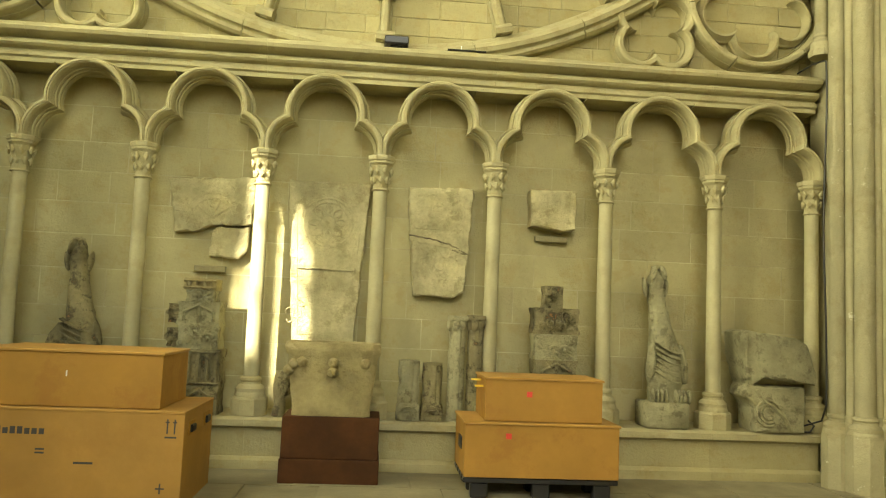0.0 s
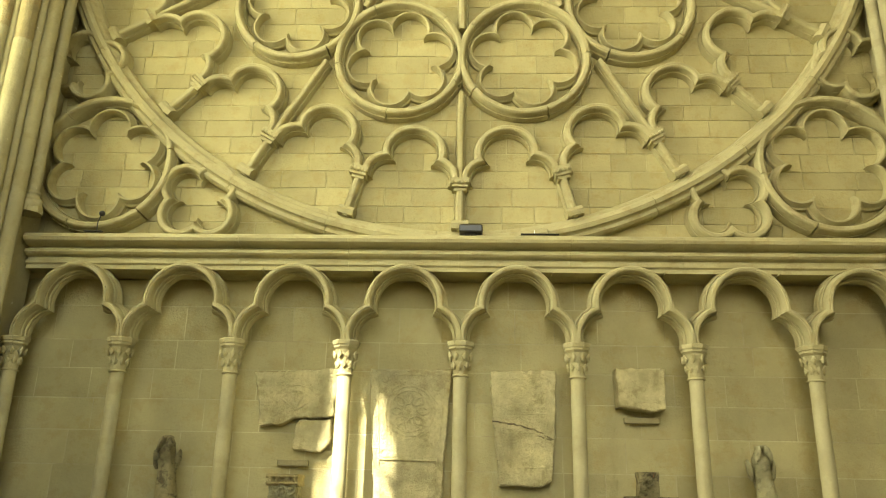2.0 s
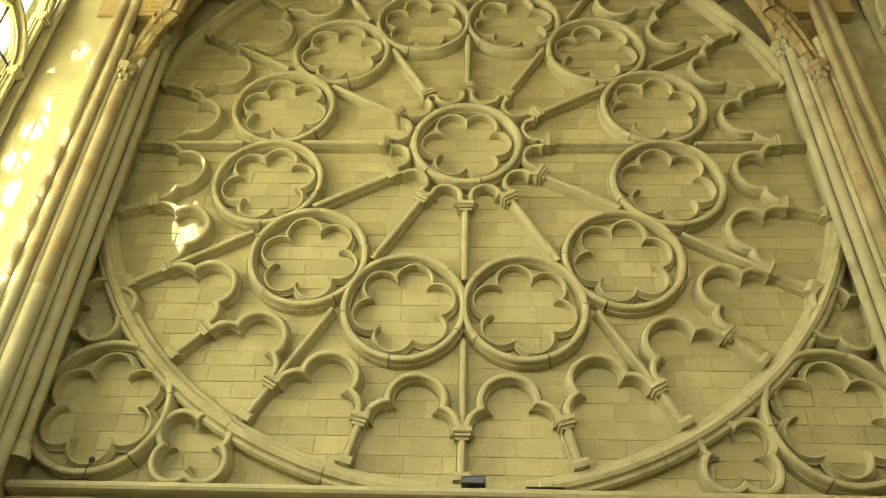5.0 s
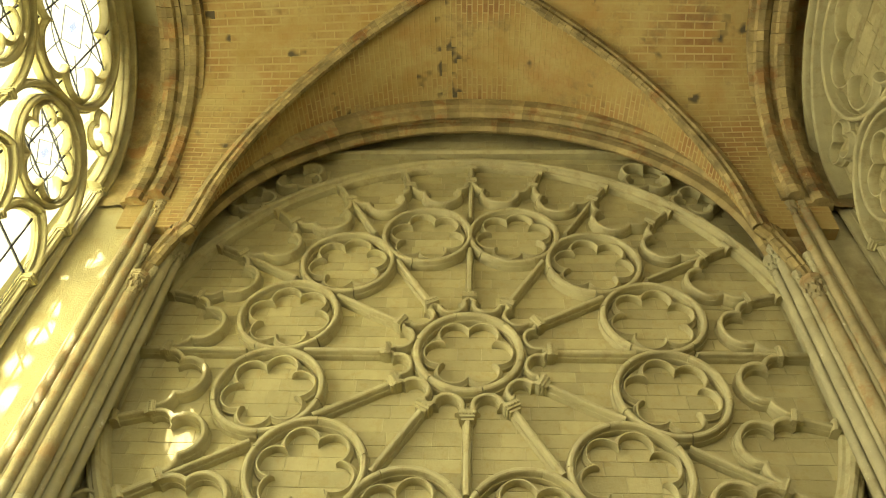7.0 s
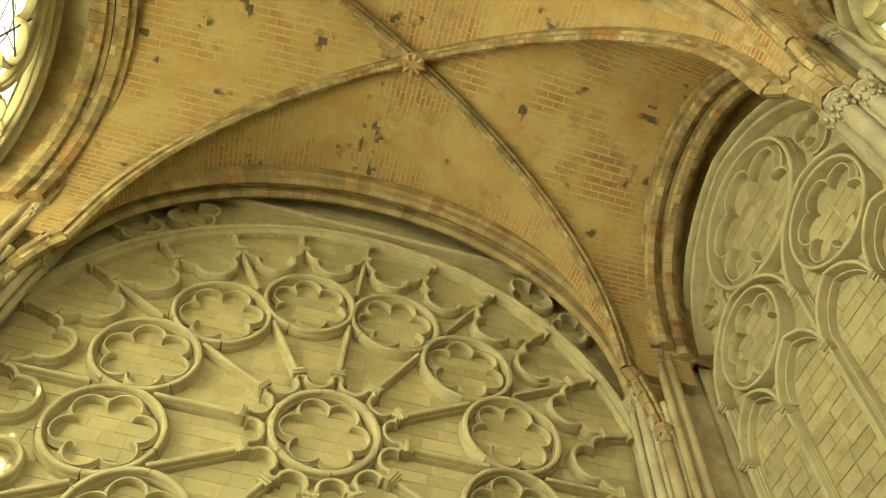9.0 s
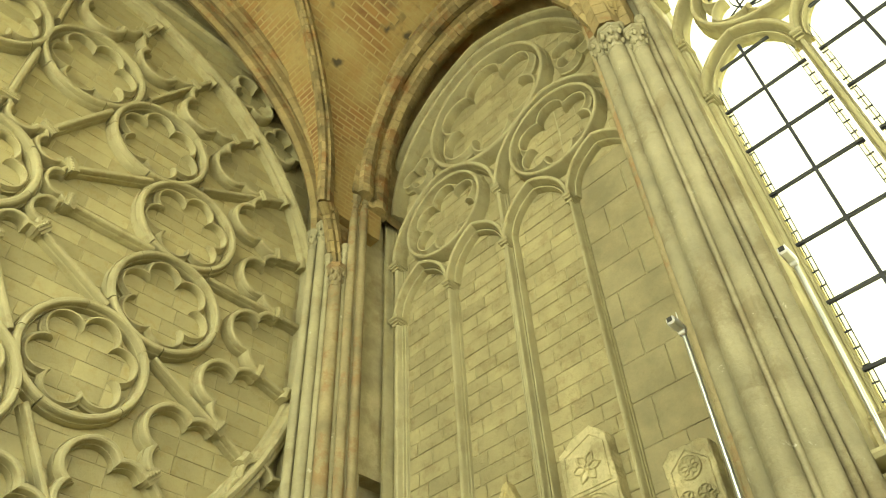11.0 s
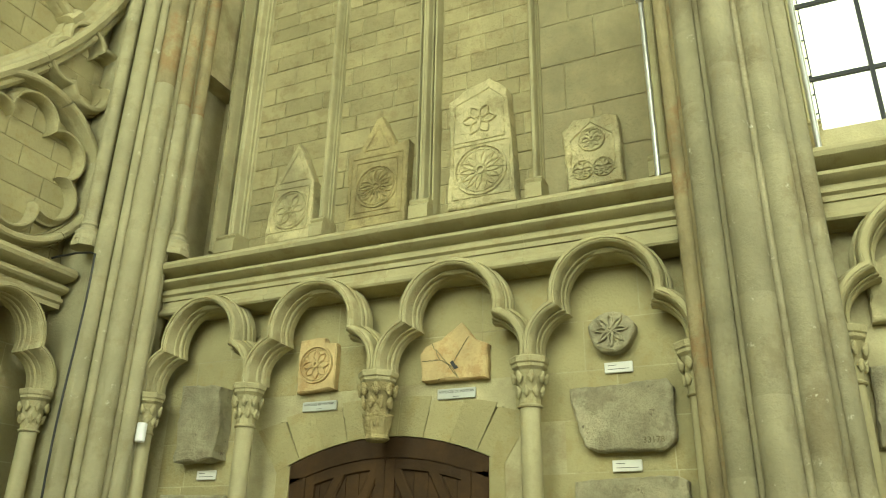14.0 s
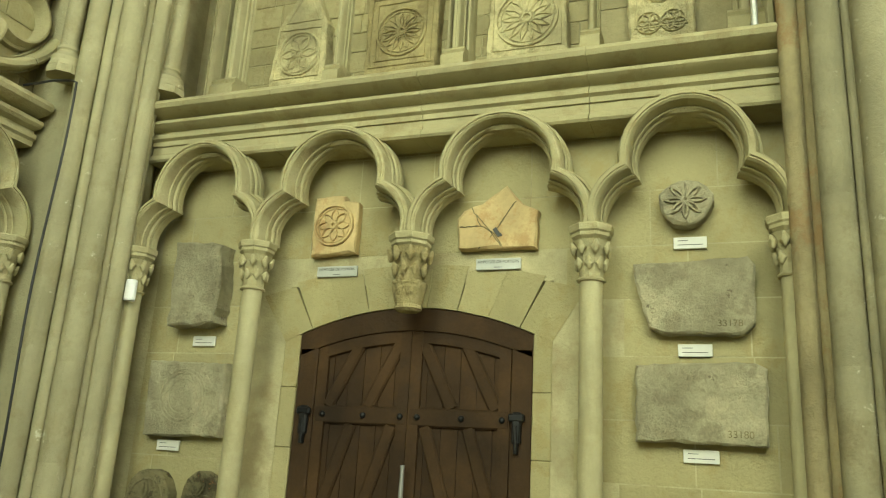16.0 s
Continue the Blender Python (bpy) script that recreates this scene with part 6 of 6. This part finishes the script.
def shaft_fragment(x, r, z1, seed, foot=0.0, crown=False):
    """A broken shaft: round with a flat fillet and a dark groove, on a moulded foot or under a leaf crown."""
    z0 = SB
    bm = bmesh.new()
    if foot:
        weather = weathered([(z0, x, 7.70, r * 1.15, r * 1.1), (z0 + foot * 0.8, x, 7.70, r * 1.1, r * 1.05), (z0 + foot, x, 7.70, r * 0.9, r * 0.9)], seed, 20, 0.012, 0.7, 12)
        bm.free()
        bm = weather
        for k in range(3):
            sweep(bm, arc(x, z0 + 0.04, r * (0.4 + 0.25 * k), 20, 160, 9), [(-0.010, -0.02), (0, 0.022), (0.010, -0.02)], lambda u, v, d: Vector((u, 7.70 - r * 1.05 - d, v)))
        z0 += foot
    n = 24
    rings = []
    for i in range(15):
        z = z0 + (z1 - z0) * i / 14
        row = []
        for k in range(n):
            a = 2 * math.pi * k / n
            q = r * (1.0 - 0.16 * math.exp(-((a - 4.25) / 0.16) ** 2) - 0.16 * math.exp(-((a - 5.25) / 0.16) ** 2))
            q += 0.012 * noise.noise(Vector((x * 9 + math.cos(a), math.sin(a), z * 9 + seed)))
            row.append(bm.verts.new((x + q * math.cos(a), 7.72 + q * math.sin(a), z + (0.03 * noise.noise(Vector((math.cos(a) * 2, math.sin(a) * 2, seed))) if i == 14 else 0))))
        rings.append(row)
    for a, b in zip(rings, rings[1:]):
        for k in range(n):
            bm.faces.new((a[k], a[(k + 1) % n], b[(k + 1) % n], b[k]))
    bm.faces.new(rings[0][::-1])
    bm.faces.new(rings[-1])
    if crown:
        for k in range(7):
            a = 2 * math.pi * k / 7
            ball(bm, (x + r * 0.95 * math.cos(a), 7.72 + r * 0.95 * math.sin(a), z1 - 0.07), (0.035, 0.035, 0.06), 0, k)
        box(bm, (x - r * 1.15, 7.72 - r * 1.15, z1 - 0.03), (x + r * 1.15, 7.72 + r * 1.15, z1 + 0.02), 0.01)
    return bm


for x, r, z1, m, foot, crown in ((0.385, 0.10, 1.0, M_lichen, 0.16, False), (0.605, 0.092, 0.98, M_dark, 0.16, False), (0.825, 0.08, 1.42, M_lichen, 0.0, True), (1.0, 0.075, 1.43, M_dark, 0.0, True)):
    tagged(part("column_fragment", shaft_fragment(x, r, z1, int(x * 40), foot, crown), m, None, "", 40), "weathered broken column shaft with a leafy crown" if crown else "short dark broken column shaft on a carved foot", "column fragment")
lump("stone_fragment", "small carved fragment beside a column base", "stone fragment", [(SB, -0.80, 7.68, 0.055, 0.055), (0.62, -0.80, 7.68, 0.05, 0.05), (0.66, -0.78, 7.68, 0.075, 0.07), (0.80, -0.78, 7.68, 0.08, 0.07), (0.87, -0.79, 7.68, 0.05, 0.05)], M_dark, seed=14, rough=0.02, freq=14)

# scroll stones with loose blocks on them, at both ends of the bench
low = slab_bm([(3.68, SB), (4.17, SB), (4.18, 0.885), (3.60, 0.905), (3.57, 0.80), (3.66, 0.70)], lambda u, v, d: Vector((u, 7.86 - d, v)), 0.0, 0.34, 61, 0.007, 0.02)
for r in (0.05, 0.085, 0.12):
    sweep(low, arc(3.80, 0.64, r, 30, 300, 16), [(-0.016, -0.02), (-0.008, 0.024), (0.008, 0.024), (0.016, -0.02)], lambda u, v, d: Vector((u, 7.52 - d, v)))
sweep(low, [(3.68, 0.86), (3.74, 0.78), (3.84, 0.70), (3.95, 0.62), (4.0, 0.52)], roll(0.022, 0.035), lambda u, v, d: Vector((u, 7.52 - d, v)))
ball(low, (3.585, 7.58, 0.83), (0.065, 0.07, 0.06), 0, 2)
tagged(part("scroll_stone", low, M_lichen, None, "", 40), "carved stone block with a scroll end on the bench", "stone fragment")
top = slab_bm([(3.63, 0.905), (3.75, 0.965), (4.27, 0.915), (4.29, 1.0), (4.22, 1.30), (4.15, 1.345), (3.60, 1.425), (3.545, 1.40), (3.55, 1.20)], lambda u, v, d: Vector((u, 7.92 - d * (1 - 0.30 * max(0.0, v - 0.95)), v)), 0.0, 0.42, 62, 0.006, 0.03)
sweep(top, [(3.60, 0.98), (3.585, 1.20), (3.61, 1.37)], roll(0.022, 0.03), lambda u, v, d: Vector((u, 7.52 + 0.12 * max(0.0, v - 0.95) - d, v)))
tagged(part("stone_block", top, M_lichen, None, "", 40), "pale tapered stone block resting on a carved scroll stone", "stone block")
low = slab_bm([(-3.95, SB), (-3.48, SB), (-3.46, 0.88), (-3.96, 0.88)], lambda u, v, d: Vector((u, 7.86 - d, v)), 0.0, 0.34, 63, 0.007, 0.02)
tagged(part("stone_block", low, M_dark, None, "", 40), "square weathered stone block on the bench", "stone block")
top = slab_bm([(-4.02, 0.882), (-3.50, 0.882), (-3.42, 1.33), (-4.0, 1.33)], lambda u, v, d: Vector((u, 7.88 - d, v)), 0.0, 0.36, 64, 0.004, 0.012)
for v, h in ((1.36, 0.05), (1.325, 0.03), (1.28, 0.02)):
    sweep(top, [(-4.03, v), (-3.385, v)], roll(0.02, h), lambda u, q, d: Vector((u, 7.53 - d, q)))
box(top, (-4.03, 7.52, 1.33), (-3.385, 7.88, 1.385), 0.008)
tagged(part("stone_block", top, M_lichen, None, "", 40), "grey block with a moulded top edge stacked on another", "stone block")

# carved trough on its plinth
plinth = thing("plinth", "tall dark brown wooden plinth under the trough", "plinth")
part("body", B((-0.70, 6.98, 0.0), (0.13, 7.50, 0.20), 0.006), M_brown, plinth)
part("top_box", B((-0.69, 6.985, 0.203), (0.12, 7.49, 0.548), 0.006), M_brown, plinth)
tr = bmesh.new()
secs = [(0.55, 0.335, 0.22), (0.57, 0.34, 0.225), (0.62, 0.335, 0.22), (0.95, 0.375, 0.24), (1.05, 0.385, 0.245), (1.075, 0.41, 0.26), (1.13, 0.415, 0.265), (1.165, 0.405, 0.26), (1.165, 0.35, 0.20), (0.95, 0.32, 0.18), (0.75, 0.30, 0.16)]
rings = []
for z, rx, ry in secs:
    row = []
    for i in range(40):
        a = 2 * math.pi * (i + 0.5) / 40
        c, s = math.cos(a), math.sin(a)
        k = 1 / max(abs(c), abs(s)) * 0.97
        p = Vector((-0.295 + rx * c * k, 7.24 + ry * s * k, z))
        p += Vector((c, s, 0.3)) * 0.012 * noise.noise(p * 9)
        row.append(tr.verts.new(p))
    rings.append(row)
for a, b in zip(rings, rings[1:]):
    for i in range(40):
        tr.faces.new((a[i], a[(i + 1) % 40], b[(i + 1) % 40], b[i]))
tr.faces.new(rings[-1])
tr.faces.new(rings[0][::-1])
trough = thing("stone_trough", "weathered grey stone trough with small carved bosses", "stone trough")
part("basin", tr, M_carved2, trough, "", 45)
for x, z in ((-0.62, 0.98), (-0.55, 1.0), (-0.29, 1.0), (-0.295, 0.92), (-0.02, 1.0), (-0.66, 0.93)):
    bm = bmesh.new()
    bmesh.ops.create_icosphere(bm, subdivisions=2, radius=0.045)
    for v in bm.verts:
        v.co *= 1 + 0.18 * noise.noise(v.co * 40 + Vector((x, z, 0)))
    bmesh.ops.translate(bm, vec=(x, 6.99, z), verts=bm.verts)
    part("boss", bm, M_carved2, trough)


# ---------------------------------------------------------------- small fittings
def tube(bm, pts, r, n=8):
    rings = []
    for i, p in enumerate(pts):
        t = (Vector(pts[min(i + 1, len(pts) - 1)]) - Vector(pts[max(i - 1, 0)])).normalized()
        s = t.cross(Vector((0.3, 0.9, 0.2))).normalized()
        q = t.cross(s)
        rings.append([bm.verts.new(Vector(p) + s * r * math.cos(2 * math.pi * k / n) + q * r * math.sin(2 * math.pi * k / n)) for k in range(n)])
    for a, b in zip(rings, rings[1:]):
        for k in range(n):
            bm.faces.new((a[k], a[(k + 1) % n], b[(k + 1) % n], b[k]))
    return bm


flood = thing("floodlight", "small black floodlight on the cornice", "floodlight")
part("housing", B((0.0, 7.68, 4.045), (0.235, 7.84, 4.125), 0.012), M_black, flood)
part("bracket", B((0.06, 7.74, 4.028), (0.175, 7.80, 4.05), 0.003), M_iron, flood)
mic = thing("spot_lamp", "little black spot lamp on a stalk above the cornice", "spot lamp")
part("stalk", tube(bmesh.new(), [(-3.72, 7.72, 4.03), (-3.72, 7.72, 4.14), (-3.70, 7.72, 4.2)], 0.006), M_black, mic)
bm = bmesh.new()
bmesh.ops.create_icosphere(bm, subdivisions=2, radius=0.032, matrix=Matrix.Translation((-3.69, 7.72, 4.23)))
part("head", bm, M_black, mic)
part("foot", B((-3.85, 7.70, 4.03), (-3.66, 7.74, 4.04), 0.003), M_black, mic)
sen = thing("sensor", "tiny grey sensor with a thin base on the cornice", "sensor")
part("base", B((0.62, 7.70, 4.028), (1.0, 7.74, 4.036), 0.002), M_iron, sen)
part("stick", B((0.75, 7.715, 4.034), (0.757, 7.722, 4.075), 0.001), M_white, sen)
cable = thing("cable", "thin black cable hanging down beside the pier", "cable")
pts = [(4.19 + 0.012 * math.sin(z * 2.1), 7.22 + 0.01 * math.sin(z * 3), z) for z in [4.0 - 0.12 * i for i in range(28)]]
pts = [(4.20, 7.72, 4.04), (4.21, 7.45, 4.05), (4.20, 7.26, 4.02)] + pts + [(4.26, 7.40, 0.60), (4.17, 7.55, 0.53), (4.06, 7.60, 0.48), (4.12, 7.57, 0.465), (4.24, 7.56, 0.47), (4.28, 7.56, 0.53), (4.22, 7.56, 0.58)]
part("run", tube(bmesh.new(), pts, 0.009), M_black, cable)
bx = thing("junction_box", "small white plastic box fixed to a shaft", "junction box")
part("body", lathe(bmesh.new(), [(0.035, 2.54), (0.04, 2.55), (0.04, 2.68), (0.034, 2.69)], 4.75, 6.94, 14), M_white, bx)


def security_camera(x, y, z, foot, s=1):
    c = thing("security_camera", "white bullet camera on a slim metal pole", "security camera", "wall cameras")
    part("pole", lathe(bmesh.new(), [(0.020, foot), (0.020, z - 0.02)], x, y, 12), M_steel, c)
    part("foot", lathe(bmesh.new(), [(0.045, foot), (0.045, foot + 0.012), (0.024, foot + 0.02)], x, y, 12), M_steel, c)
    part("mount", B((x - 0.05, y - 0.03, z - 0.05), (x + 0.0, y + 0.03, z + 0.015), 0.008), M_white, c)
    body = part("housing", B((x - 0.20, y - 0.038, z - 0.02), (x + 0.02, y + 0.038, z + 0.055), 0.014), M_white, c)
    part("lens", B((x - 0.207, y - 0.024, z - 0.006), (x - 0.199, y + 0.024, z + 0.04), 0.003), M_black, body)
    part("aerial", lathe(bmesh.new(), [(0.006, z + 0.05), (0.004, z + 0.20)], x - 0.02, y, 8), M_white, c)


security_camera(4.90, 2.74, 5.72, 4.10)
security_camera(4.98, 1.72, 5.84, 4.03)

# ---------------------------------------------------------------- masonry courses, last
def rose_rest(u, v, hu, hv):
    return abs(u) < 4.5


courses(wall_n, lambda u, v, d: Vector((u, 8.2 - d, v)), -4.9, 4.9, 0.456, 3.66, 0.33, 0.60, 0.004, None, seed=3, gap=0.010)
courses(wall_n, north, -4.45, 4.45, 4.03, 14.8, 0.205, 0.44, 0.010, rose_rest, False, None, M_ashlar_rest, 5, 0.007)


def not_door(u, v, hu, hv):
    return not (3.98 - hu < u < 5.87 + hu and v - hv < 2.70)


courses(wall_e, lambda u, v, d: Vector((5.14 - d, u, v)), 2.6, 7.05, 0.456, 3.66, 0.37, 0.60, 0.004, not_door, seed=8, gap=0.009)
courses(wall_e, lambda u, v, d: Vector((5.72 - d, u, v)), 3.83, 7.23, 4.49, 14.4, 0.20, 0.38, 0.013, None, False, None, M_rubble, 9, 0.009)
courses(wall_e, lambda u, v, d: Vector((5.70 - d, u, v)), 2.60, 3.81, 4.49, 9.38, 0.44, 0.78, 0.008, None, False, None, M_grey, 10, 0.007)
courses(wall_e, lambda u, v, d: Vector((5.72 - d, u, v)), 2.60, 3.82, 9.39, 14.4, 0.20, 0.38, 0.013, None, False, None, M_rubble, 21, 0.009)
courses(floor, lambda u, v, d: Vector((u, v, d - 0.012)), -5.0, 5.0, -3.4, 7.56, 0.62, 0.80, 0.012, None, True, M_floor, None, 12, 0.006)
